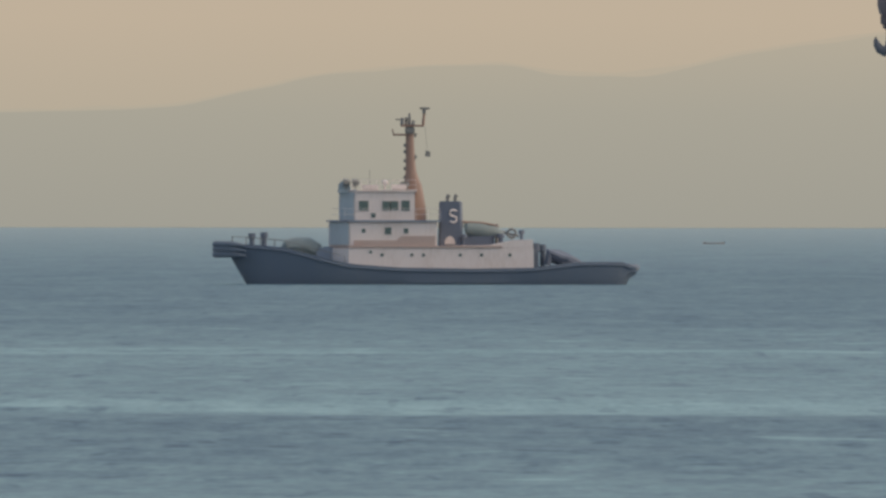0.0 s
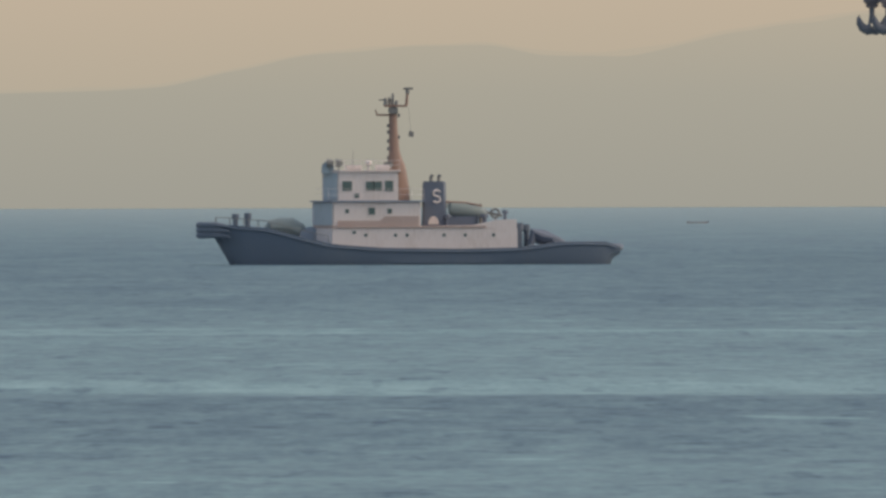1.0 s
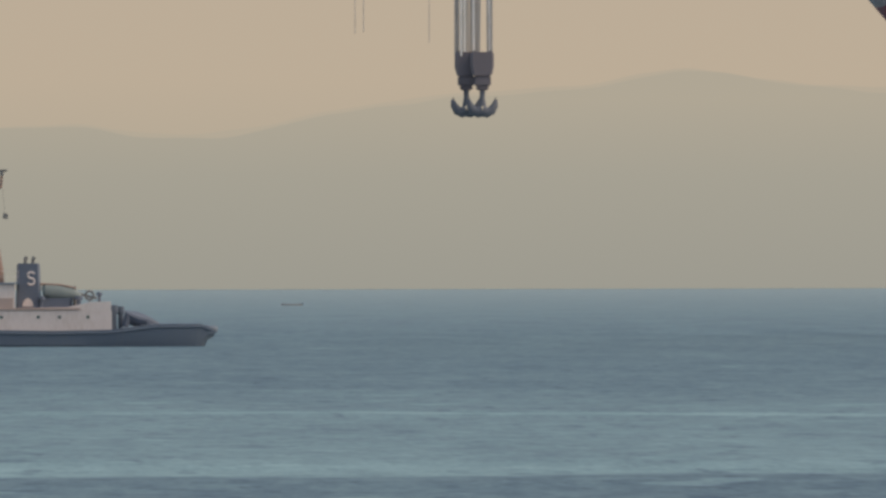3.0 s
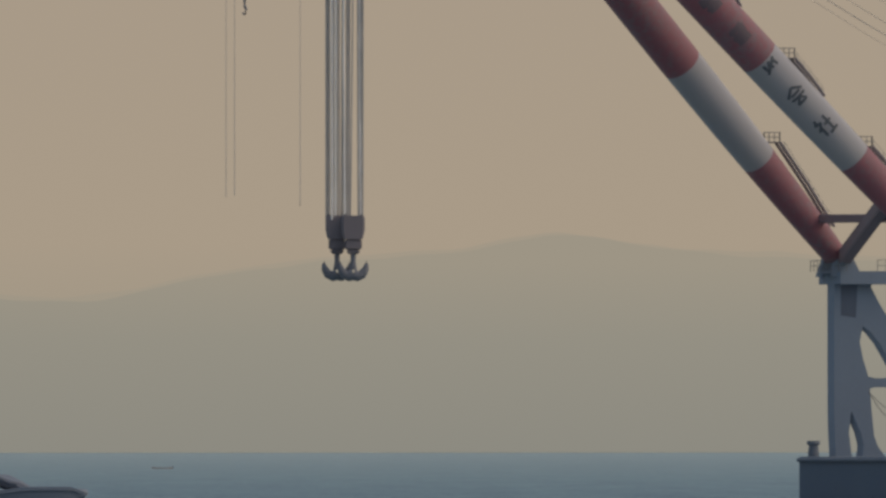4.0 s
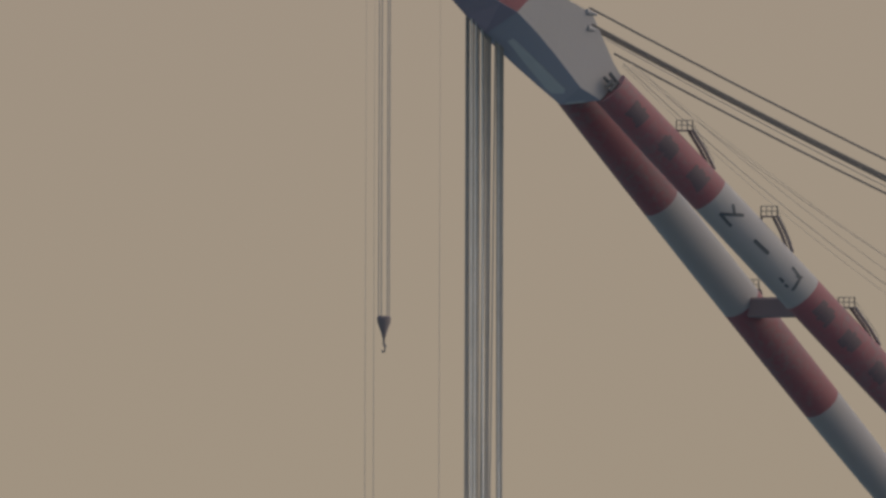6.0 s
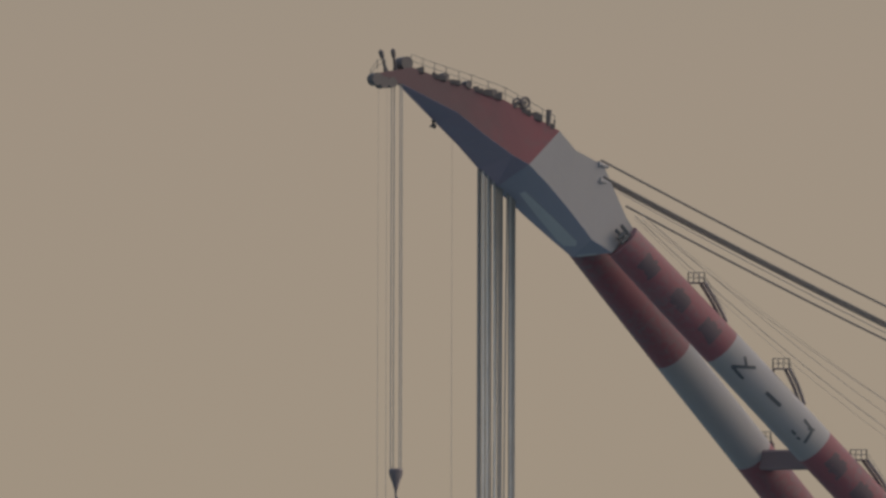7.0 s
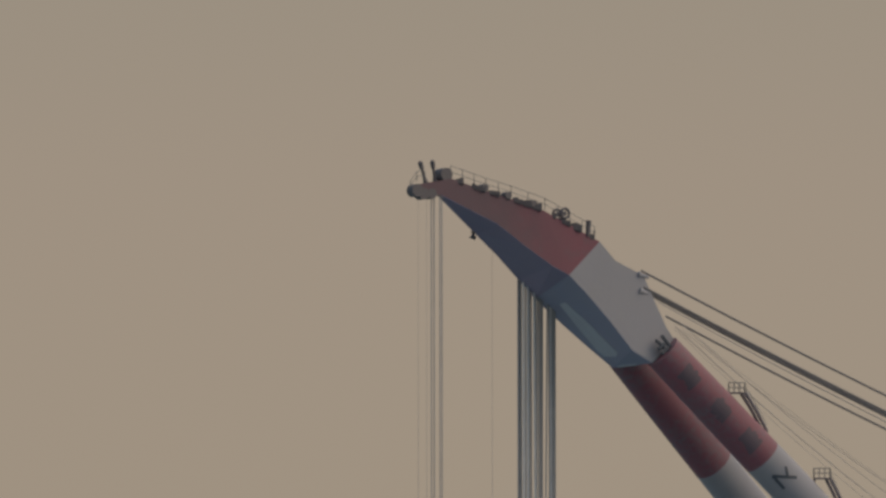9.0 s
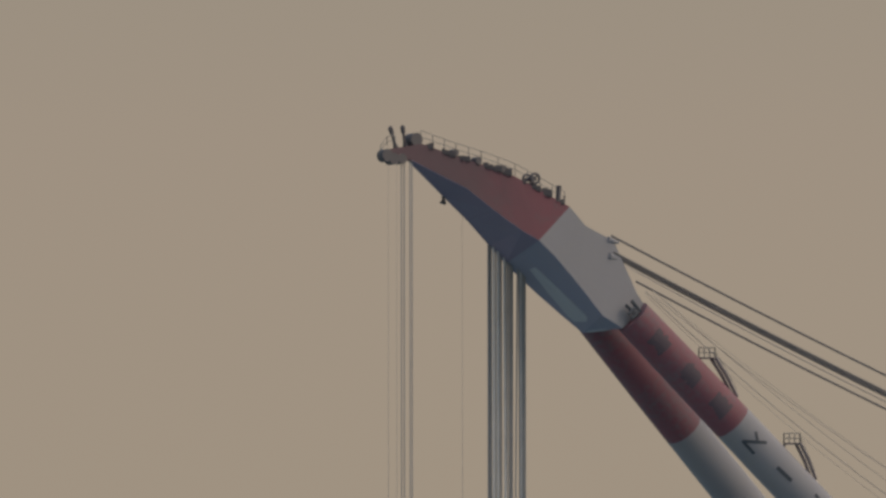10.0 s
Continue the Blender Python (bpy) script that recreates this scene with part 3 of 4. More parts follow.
sweep(bm, [(-3.1, -0.8, 7.34), (-3.1, -0.8, 7.7), (-3.1, -0.8, 7.8), (-3.1, -0.8, 8.0), (-3.1, -0.8, 8.08)], [0.06, 0.06, 0.24, 0.24, 0.1], 12)
part("aerial_dome", bm, WHITE, TUG)
# mast: a bottle-shaped tapered casing with yards and lamps
mast = B()
secs = []
for z, xc, w in ((4.9, -0.7, 0.82), (6.0, -0.75, 0.8), (7.0, -0.88, 0.76), (7.7, -0.95, 0.7), (8.2, -1.03, 0.55), (8.9, -1.1, 0.4), (10.5, -1.17, 0.34), (12.3, -1.2, 0.3)):
    secs.append([(xc + w * math.cos(k * math.tau / 12), w * 0.8 * math.sin(k * math.tau / 12), z) for k in range(12)])
loft(mast, secs)
MAST = part("mast", mast, ORANGE, TUG, "bottle-shaped faded orange mast")
bm = B()
box(bm, (-2.5, -0.25, 11.55), (-1.2, 0.25, 11.7), 0.03)
sweep(bm, [(-2.45, 0, 11.7), (-2.55, 0, 12.05)], 0.06, 6)
box(bm, (-1.9, -0.5, 12.25), (-0.1, 0.5, 12.4), 0.03)
sweep(bm, [(-0.15, 0, 12.35), (-0.05, 0, 13.5)], [0.12, 0.1], 8)
part("mast_platform", bm, ORANGE, MAST)
bm = B()
box(bm, (-0.42, -0.15, 13.6), (0.38, 0.05, 13.76), 0.04)
sweep(bm, [(-0.05, -0.1, 13.3), (-0.05, -0.1, 13.6)], 0.16, 8)
part("radar_scanner", bm, STEEL, MAST)
bm = B()
box(bm, (-2.3, -0.2, 12.75), (-1.3, -0.05, 12.85), 0.02)
sweep(bm, [(-1.45, 0, 12.3), (-1.45, 0, 13.0)], 0.1, 8)
part("radar_scanner", bm, STEEL, MAST)
bm = B()
box(bm, (-1.55, -0.45, 11.7), (-0.8, 0.3, 12.25), 0.08)
sweep(bm, [(-1.75, -0.3, 12.4), (-1.75, -0.3, 12.95)], [0.2, 0.12], 8)
sweep(bm, [(-0.9, -0.3, 12.4), (-0.9, -0.3, 12.75)], [0.16, 0.1], 8)
sweep(bm, [(-1.2, 0, 12.3), (-1.2, 0, 13.3)], [0.14, 0.08], 8)
part("lamp_cluster", bm, STEEL, MAST)
for z, s in ((8.3, -1), (9.0, -1), (9.6, -1), (10.3, -1), (10.8, -1), (9.9, 1), (11.6, 1)):
    bm = B()
    x = -1.15 + s * 0.42
    sweep(bm, [(x, 0, z - 0.12), (x, 0, z + 0.14)], 0.1, 8)
    box(bm, (min(x, -1.2), -0.04, z - 0.16), (max(x, -1.2), 0.04, z - 0.1))
    part("mast_lamp", bm, STEEL, MAST)
bm = B()
sweep(bm, [(0.2, 0, 10.2), (0.0, -0.05, 12.3)], 0.012, 4)
slab(bm, [(0.0, 9.95), (0.4, 9.9), (0.42, 10.3), (0.05, 10.4)], -0.02, 0.02)
part("signal_halyard", bm, STEEL, MAST)
# funnel
bm = B()
secs = [[(2.0 + sx * w, sy * 1.1, z) for sx, sy in ((-1, -0.8), (-0.8, -1), (0.8, -1), (1, -0.8), (1, 0.8), (0.8, 1), (-0.8, 1), (-1, 0.8))] for z, w in ((3.0, 0.98), (6.3, 0.9), (6.45, 0.82))]
loft(bm, [[(x, y - 0.6, z) for x, y, z in s] for s in secs])
FUN = part("funnel", bm, NAVY, TUG, "navy funnel with a white emblem")
bm = B()
arc = [(2.2 + 0.27 * math.cos(t), 5.53 + 0.24 * math.sin(t)) for t in np.radians(np.linspace(25, 270, 10))]
arc += [(2.2 + 0.27 * math.cos(t), 5.05 + 0.24 * math.sin(t)) for t in np.radians(np.linspace(70, -155, 10))]
sweep(bm, [(x, -1.7, z) for x, z in arc], 0.1, 6)
part("emblem", bm, WHITE, FUN, "white rounded emblem")
bm = B()
slab(bm, [(1.95 + 0.42 * math.cos(t), 3.1 + 0.65 * math.sin(t)) for t in np.linspace(0, math.pi, 10)], -1.78, -1.66)
part("vent_cowl", bm, WHITE, FUN)
for x in (1.75, 2.35):
    bm = B()
    sweep(bm, [(x, -0.6, 6.4), (x, -0.6, 6.75), (x + 0.12, -0.6, 6.95)], [0.14, 0.14, 0.16], 8)
    part("exhaust_pipe", bm, STEEL, FUN)
part("derrick_boom", sweep(B(), [(2.9, -1.5, 4.85), (4.4, -1.5, 4.78), (5.7, -1.5, 4.55)], [0.09, 0.08, 0.06], 8), ORANGE, TUG)
part("mast_box", box(B(), (-1.95, -0.75, 7.55), (-1.2, -0.35, 7.95), 0.05), STEEL, MAST)
for x, z, w in ((5.9, 3.0, 0.5), (7.5, 3.3, 0.35), (3.0, 3.0, 0.4)):
    part("vent_head", sweep(B(), [(x, -1.8, z), (x, -1.8, z + 0.6), (x, -1.8, z + 0.65), (x, -1.8, z + 0.9)], [w * 0.35, w * 0.35, w * 0.7, w * 0.6], 10), NAVY, TUG)
# work boat under cover on chocks, and its davit
bm = B()
sweep(bm, [(3.05, -1.2, 4.3), (3.3, -1.2, 4.35), (4.4, -1.2, 4.25), (5.4, -1.2, 4.05), (6.1, -1.2, 3.9)], [0.35, 0.6, 0.62, 0.5, 0.16], 12, squash=0.95)
WB = thing("work_boat", (-1.41, 790, 0), "small work boat under a grey-green canvas cover, on chocks", "boat")
part("canvas_cover", bm, GREEN, WB)
for x in (3.5, 5.3):
    part("boat_chock", box(B(), (x - 0.1, -1.8, 3.0), (x + 0.1, -0.6, 3.8), 0.03), NAVY, TUG)
part("engine_casing", box(B(), (2.9, -1.9, 2.95), (5.3, 0.6, 3.75), 0.1), NAVY, TUG)
bm = B()
sweep(bm, [(5.6, -0.4, 3.0), (5.6, -0.4, 4.4), (5.6, -0.4, 4.7)], [0.16, 0.14, 0.1], 8)
sweep(bm, [(5.5, -0.4, 4.3), (6.4, -0.4, 3.95), (7.3, -0.4, 3.75)], [0.13, 0.1, 0.1], 8)
part("davit", bm, STEEL, TUG)
bm = B()
sweep(bm, [(6.75 + 0.33 * math.cos(t), -0.5, 3.95 + 0.33 * math.sin(t)) for t in np.linspace(0, math.tau, 17)], 0.09, 8, cap=False)
sweep(bm, [(6.75, -0.5, 3.1), (6.75, -0.5, 3.65)], 0.05, 6)
part("lifebuoy", bm, STEEL, TUG)

# a low boat far out
BOAT = thing("small_boat", (52.7, 1970, 0), "low dark open boat far out on the sea", "boat")
secs = [[(x, -w, 0.2 + 0.12 * (x / 2) ** 2), (x, -w * 0.7, -0.2), (x, w * 0.7, -0.2), (x, w, 0.2 + 0.12 * (x / 2) ** 2)] for x, w in ((-2.2, 0.1), (-1.6, 0.5), (-0.6, 0.75), (0.9, 0.75), (1.9, 0.6))]
part("hull", loft(B(), secs), BUFF, BOAT)
part("thwart", box(B(), (-0.6, -0.7, 0.18), (-0.2, 0.7, 0.24), 0.02), STEEL, BOAT)
part("outboard", sweep(B(), [(1.95, 0, 0.0), (1.95, 0, 0.45), (1.92, 0, 0.6)], [0.07, 0.14, 0.08], 8), GREYBLUE, BOAT)

# ---- the floating crane ----
CR = thing("floating_crane", (85.08, 896.00, 0), "floating sheerlegs crane with red and white banded boom on a barge", "floating crane")
BEAM = Vector((-0.53, 0.848, 0))        # across the barge, from near to far
AHEAD = Vector((-0.848, -0.53, 0))      # towards the bow

# barge: bow corner, deck, drawn out astern
corner = Vector((-4.19, 6.0, -0.06))
def barge_ring(s, w0, w1, z0, z1):
    p = corner - AHEAD * s
    q = p - BEAM * 24
    return [(*(p - BEAM * w0).xy, z0), (*(q + BEAM * w1).xy, z0), (*(q + BEAM * w1).xy, z1), (*(p - BEAM * w0).xy, z1)]


bm = B()
loft(bm, [barge_ring(0.0, 0, 0, -1.2, 3.85), barge_ring(0.3, 0, 0, -1.2, 3.9), barge_ring(70, 0, 0, -1.2, 3.9)])
BARGE = part("barge_hull", bm, HULL, CR, "slab-sided dark blue-grey barge hull")
bm = B()
p, q = corner, corner - BEAM * 24
sweep(bm, [(*(p + AHEAD * 0.15).xy, 3.6), (*(q + AHEAD * 0.15).xy, 3.6)], 0.18, 8)
part("bow_fender", bm, RUBBER, BARGE)
for s, w in ((0.9, 0.9), (0.9, 21.0)):
    c = corner - AHEAD * s - BEAM * w
    bm = B()
    sweep(bm, [(c.x, c.y, 3.9), (c.x, c.y, 4.9), (c.x, c.y, 5.0), (c.x, c.y, 5.3)], [0.52, 0.42, 0.6, 0.58], 12)
    part("deck_bollard", bm, RUBBER, BARGE)


# legs: spindle-shaped tubes in red and white bands
def spindle(t, mid, end):
    """Radius along a leg: full at the head and middle, drawn in at the foot."""
    if t < 0.5:
        return mid - 0.17 * (1 - 2 * t) ** 3
    return end + (mid - end) * (1 - (2 * t - 1) ** 2.2)


def leg(top, foot, cuts, mid, end):
    """Sections from top to foot; cuts: heights at which the paint changes."""
    top, foot = Vector(top), Vector(foot)
    zs = [top.z] + list(cuts) + [foot.z]
    made = []
    for i, (z0, z1) in enumerate(zip(zs, zs[1:])):
        ts = [(top.z - (z0 + (z1 - z0) * k / 6)) / (top.z - foot.z) for k in range(7)]
        bm = B()
        sweep(bm, [top.lerp(foot, t) for t in ts], [spindle(t, mid, end) for t in ts], 36)
        made.append(part("boom_section", bm, (RED, CRANEWHITE)[i % 2], CR, ("red", "white")[i % 2] + " painted boom tube"))
    return made


NT, NF = Vector((-35.41, -26.8, 64.63)), Vector((7.57, -7.6, 21.51))
FT, FF = Vector((-38.37, -21.2, 64.82)), Vector((-0.9, 7.6, 21.97))
zN = [55.79, 47.44, 38.73, 30.1]
zF = [55.67, 47.16, 38.59, 30.34]
near = leg(NT, NF, zN, 1.82, 1.15)
far = leg(FT, FF, zF, 1.85, 1.10)


def on(top, foot, z):
    return top.lerp(foot, (top.z - z) / (top.z - foot.z))


def girder(name, a, b, w, h, material, label=""):
    """A straight box girder between two points."""
    a, b = Vector(a), Vector(b)
    d = (b - a).normalized()
    s = d.cross(Vector((0, 0, 1))).normalized()
    u = s.cross(d)
    bm = B()
    loft(bm, [[c + s * x * w / 2 + u * y * h / 2 for x, y in ((-1, -0.8), (-0.8, -1), (0.8, -1), (1, -0.8), (1, 0.8), (0.8, 1), (-0.8, 1), (-1, 0.8))] for c in (a, b)])
    return part(name, bm, material, CR, label)


girder("cross_beam", on(NT, NF, 46.31), on(FT, FF, 46.67), 1.6, 1.75, SHADERED, "red cross beam between the legs, its shade painted in")
girder("tie_beam", on(NT, NF, 24.85), on(FT, FF, 25.14) + Vector((0.7, 1.2, 0)), 0.8, 0.75, SHADERED, "red tie beam, its shade painted in")
girder("foot_strut", (-0.05, 7.0, 21.71), on(NT, NF, 26.73), 1.2, 1.25, SHADERED)

# head: box tapering to the nose; sections of near top, near bottom, far bottom, far top
def head_section(top, low, out):
    top, low, out = Vector(top), Vector(low), Vector(out)
    return [top, low, out, top + (out - low)]


nose = [head_section((-57.18, -41.2, 77.76), (-57.18, -41.2, 76.9), (-57.27, -39.6, 76.98)),
        head_section((-53.95, -38.9, 78.49), (-54.83, -39.5, 77.05), (-55.04, -37.5, 77.12)),
        head_section((-51.0, -37.0, 77.6), (-50.02, -36.4, 74.91), (-51.75, -31.4, 74.48)),
        head_section((-48.79, -35.6, 77.05), (-47.55, -34.8, 73.11), (-49.66, -27.5, 72.85)),
        head_section((-45.83, -33.8, 76.15), (-45.18, -33.3, 71.55), (-47.6, -22.5, 71.14)),
        head_section((-41.0, -30.7, 73.8), (-43.69, -32.4, 70.8), (-46.09, -21.5, 69.56))]
root = [nose[-1],
        head_section((-39.6, -29.9, 72.22), (-42.1, -31.4, 69.28), (-45.12, -20.5, 68.75)),
        head_section((-37.1, -28.3, 71.04), (-40.21, -30.3, 67.18), (-43.11, -20.3, 66.91)),
        head_section((-35.08, -27.0, 66.71), (-38.1, -29.0, 64.61), (-41.13, -20.8, 65.11)),
        head_section((-34.38, -26.6, 65.62), (-36.29, -27.8, 63.58), (-39.41, -21.5, 63.6))]


HEAD = part("boom_head", loft(B(), nose), HEADRED, CR, "weathered maroon plate boom head", smooth=False)
ROOT = part("head_root", loft(B(), root), CRANEWHITE, CR, "white painted root of the boom head", smooth=False)


def underside(name, sections, material, parent, share):
    """A plate laid under the sections, following their bottom faces over a share of their width."""
    bm = B()
    rings = []
    for s, k in zip(sections, share):
        n = (Vector(s[1]) - Vector(s[0])).normalized() * 0.05
        a, b = Vector(s[1]), Vector(s[1]).lerp(Vector(s[2]), k)
        rings.append([a + n * 0.2, a + n, b + n, b + n * 0.2])
    loft(bm, rings)
    return part(name, bm, material, parent, "underside plating, its shade painted in bluish tones", smooth=False)


# shade under the head, painted as bluish plates
underside("underside_plate", nose[1:], SHADEINDIGO, HEAD, (1, 1, 1, 1, 1))
underside("underside_plate", root, SHADEBLUE, ROOT, (1, 1, 1, 1, 1))
# lit ridge of the far tube's root, painted pale below the blue
bm = B()
rings = []
for sec, k0, k1 in ((root[1], 0.52, 0.66), (root[2], 0.46, 0.76), (root[3], 0.4, 0.86), (root[4], 0.36, 0.86)):
    n = (Vector(sec[1]) - Vector(sec[0])).normalized()
    p, q = Vector(sec[1]).lerp(Vector(sec[2]), k0), Vector(sec[1]).lerp(Vector(sec[2]), k1)
    rings.append([p + n * 0.03, p + n * 0.09, q + n * 0.09, q + n * 0.03])
part("lit_ridge_plate", loft(bm, rings), LITRIDGE, ROOT, "pale plate, the far tube's lit ridge painted in", smooth=False)


def cylinder(a, b, r, seg=16):
    return sweep(B(), [a, b], r, seg)


# nose sheaves and horns
for c, r in (((-57.07, -41.0, 77.3), 0.55), ((-56.49, -40.6, 77.05), 0.5), ((-55.8, -40.0, 77.1), 0.45)):
    c = Vector(c)
    part("nose_sheave", cylinder(c - BEAM * 0.3, c + BEAM * 0.6, r), DARKFITTING, HEAD)
for a, b in (((-56.13, -40.0, 77.77), (-56.72, -40.5, 79.84)), ((-55.34, -39.0, 77.95), (-55.64, -39.5, 80.02))):
    bm = B()
    sweep(bm, [a, lerp(a, b, 0.3), lerp(a, b, 0.62), lerp(a, b, 0.72), lerp(a, b, 0.92), b], [0.3, 0.15, 0.11, 0.2, 0.22, 0.08], 8)
    part("nose_horn", bm, DARKFITTING, HEAD)
c = Vector((-54.48, -39.0, 78.82))
bm = B()
sweep(bm, [c - BEAM * 0.2, c + BEAM * 1.0], 0.58, 16)
part("top_sheave", bm, DARKFITTING, HEAD)
for q in ((-51.05, -37.0, 77.89), (-49.04, -35.8, 77.33), (-46.81, -34.4, 76.73)):
    q = Vector(q)
    part("guide_roller", cylinder(q - BEAM * 0.1, q + BEAM * 0.7, 0.32, 12), DARKFITTING, HEAD)
q = Vector((-44.05, -32.8, 76.05))
bm = B()
for k in (0, 1.2):
    o = q + BEAM * k
    sweep(bm, [o + 0.42 * (math.cos(t) * AHEAD + math.sin(t) * Vector((0, 0, 1))) for t in np.linspace(0, math.tau, 17)], 0.12, 6, cap=False)
sweep(bm, [q, q + BEAM * 1.2], 0.2, 8)
part("deflector_sheave", bm, DARKFITTING, HEAD)
bm = B()
sweep(bm, [(-42.04, -31.3, 74.19), (-41.95, -31.3, 75.55)], [0.2, 0.24], 8)
sweep(bm, [(-41.5, -31.0, 73.92), (-41.45, -31.0, 74.7)], 0.08, 6)
part("head_post", bm, DARKFITTING, HEAD)


def railing(pts, h, parent, name="handrail", gap=1.2, r=0.035):
    bm = B()
    pts = [Vector(p) for p in pts]
    up = Vector((0, 0, 1))
    for k in (0.5, 1.0):
        sweep(bm, [p + up * h * k for p in pts], r * 0.8, 5)
    for a, b in zip(pts, pts[1:]):
        n = max(1, int((b - a).length / gap))
        for i in range(n + 1):
            c = a.lerp(b, i / n)
            sweep(bm, [c, c + up * h], r, 5)
    return part(name, bm, STEEL, parent)


# cable guides and lamps standing along the head's walkway
rng = random.Random(4)
ridge_a = [Vector(p) for p in ((-53.8, -38.8, 78.45), (-51.0, -37.0, 77.65), (-48.79, -35.6, 77.1), (-45.83, -33.8, 76.2), (-41.7, -31.1, 74.15))]
for i in range(26):
    k = rng.uniform(0, 3.999)
    c = ridge_a[int(k)].lerp(ridge_a[int(k) + 1], k % 1)
    w, h = rng.uniform(0.12, 0.4), rng.uniform(0.12, 0.42)
    part("cable_guide", box(B(), (c.x - w, c.y - 0.1, c.z - 0.25), (c.x + w, c.y + 0.5, c.z + h), 0.04), DARKFITTING, HEAD)
railing([(-54.04, -38.9, 78.54), (-51.0, -37.0, 77.65), (-48.79, -35.6, 77.1), (-45.83, -33.8, 76.2), (-41.45, -31.0, 74.02)], 1.05, HEAD)
railing([(-57.56, -41.3, 77.27), (-56.98, -41.0, 78.11), (-56.29, -40.5, 78.21)], 0.8, HEAD)
bm = B()
sweep(bm, [(-51.9, -33.0, 74.45), (-52.0, -33.0, 74.02), (-51.71, -33.0, 73.82)], [0.25, 0.3, 0.12], 8)
part("rope_lug", bm, DARKFITTING, HEAD)
# stay lugs at the back of the head
for a, b in (((-37.6, -28.6, 71.16), (-36.69, -28.0, 70.92)), ((-37.5, -28.6, 69.75), (-36.79, -28.0, 69.55))):
    bm = B()
    girder_pts = [Vector(a), Vector(b)]
    sweep(bm, girder_pts, [0.26, 0.14], 8)
    part("stay_lug", bm, CRANEWHITE, ROOT)


# lettering on the near leg: worn characters as plain strokes laid on the tube
def strokes(s_mid, items, material=MARK, size=1.0):
    """Strokes on the near leg round a height; items: (along, across, along, across, width) in metres."""
    axis = (NF - NT).normalized()
    face = Vector((-0.10, -1, 0.12))
    face = (face - axis * face.dot(axis)).normalized()
    side = axis.cross(face)
    bm = B()
    mid = on(NT, NF, s_mid)
    tm = (NT.z - s_mid) / (NT.z - NF.z)
    r = spindle(tm, 1.82, 1.15)
    for a0, c0, a1, c1, w in items:
        d = Vector((a1 - a0, c1 - c0, 0))
        n = max(2, int(d.length / 0.2))
        e = Vector((-d.y, d.x, 0)).normalized() * w / 2
        rows = []
        for i in range(n + 1):
            m = Vector((a0, c0, 0)) + d * i / n
            row = []
            for k in (1, -1):
                m2 = (m + e * k) * size
                th = m2.y / r
                dirn = face * math.cos(th) + side * math.sin(th)
                row += [mid + axis * m2.x + dirn * (r + 0.035), mid + axis * m2.x + dirn * (r - 0.03)]
            rows.append([row[0], row[2], row[3], row[1]])
        loft(bm, rows)
    return part("lettering", bm, material, near[0] if s_mid > zN[0] else near[1] if s_mid > zN[1] else near[2] if s_mid > zN[2] else near[3])


def worn(seed):
    """A dense character, so worn that only a ragged mass of strokes is left."""
    q = random.Random(seed)
    out = [(-0.75 + 0.3 * k, -0.8 + q.uniform(-0.15, 0.2), -0.72 + 0.3 * k + q.uniform(-0.1, 0.1), 0.8 + q.uniform(-0.3, 0.1), 0.33) for k in range(6)]
    return out + [(-0.8, c, 0.85, c + q.uniform(-0.1, 0.1), 0.24) for c in (-0.55, -0.1, 0.4)]


ROOFED = [(-0.95, 0.05, -0.25, 0.85, 0.26), (-0.95, 0.0, -0.25, -0.8, 0.26), (-0.3, -0.45, -0.25, 0.5, 0.24), (0.1, -0.75, 0.15, 0.75, 0.24), (0.2, 0.0, 0.75, 0.5, 0.24), (0.75, 0.55, 0.7, -0.5, 0.24), (0.25, -0.1, 0.7, -0.5, 0.22)]
SPLIT = [(-0.95, 0.55, -0.6, 0.6, 0.26), (-0.5, 0.85, -0.45, 0.15, 0.24), (-0.45, 0.2, 0.25, 0.8, 0.24), (-0.2, 0.45, 0.9, 0.45, 0.26), (-0.85, -0.35, 0.8, -0.4, 0.26), (-0.15, -0.75, -0.1, 0.05, 0.24), (0.8, -0.85, 0.85, 0.1, 0.26)]
SWORD = [(-0.5, -0.75, 0.5, 0.62, 0.26), (-0.27, -0.53, 0.35, -0.65, 0.28), (-0.44, 0.5, 0.42, 0.37, 0.3), (-0.48, -0.13, 0.0, 0.16, 0.26), (-0.1, 0.1, 0.3, -0.2, 0.24)]
HOOKED = [(-0.79, 0.66, 0.88, -0.8, 0.28), (-0.79, 0.66, 0.78, 0.69, 0.28), (-0.54, -0.77, 0.1, -0.3, 0.24)]
DASH = [(-0.85, 0.05, 0.95, -0.05, 0.34)]
BENT = [(-0.6, -0.8, 0.57, -0.65, 0.26), (0.57, -0.65, 0.89, 0.63, 0.26), (0.2, -0.45, 0.75, -0.85, 0.2), (-0.73, 0.66, -0.2, 0.7, 0.24), (0.05, 0.76, 0.4, 0.68, 0.22)]
for z, g in ((62.7, 1), (60.0, 2), (57.4, 3), (54.35, HOOKED), (51.7, DASH), (49.0, BENT), (46.0, 4), (43.67, 5), (41.0, 6), (38.25, SWORD), (35.75, ROOFED), (33.2, SPLIT)):
    strokes(z, worn(g) if type(g) is int else g, MARKRED if type(g) is int else MARK)
bm = B()
for a, b in (((-36.03, -28.3, 65.5), (-34.83, -27.6, 64.48)), ((-35.53, -28.1, 65.9), (-34.72, -27.5, 64.97)), ((-35.24, -28.0, 65.32), (-35.84, -28.3, 64.72)), ((-34.94, -27.8, 65.05), (-35.54, -28.2, 64.34))):
    sweep(bm, [a, b], 0.16, 6)
part("lettering", bm, MARK, ROOT)


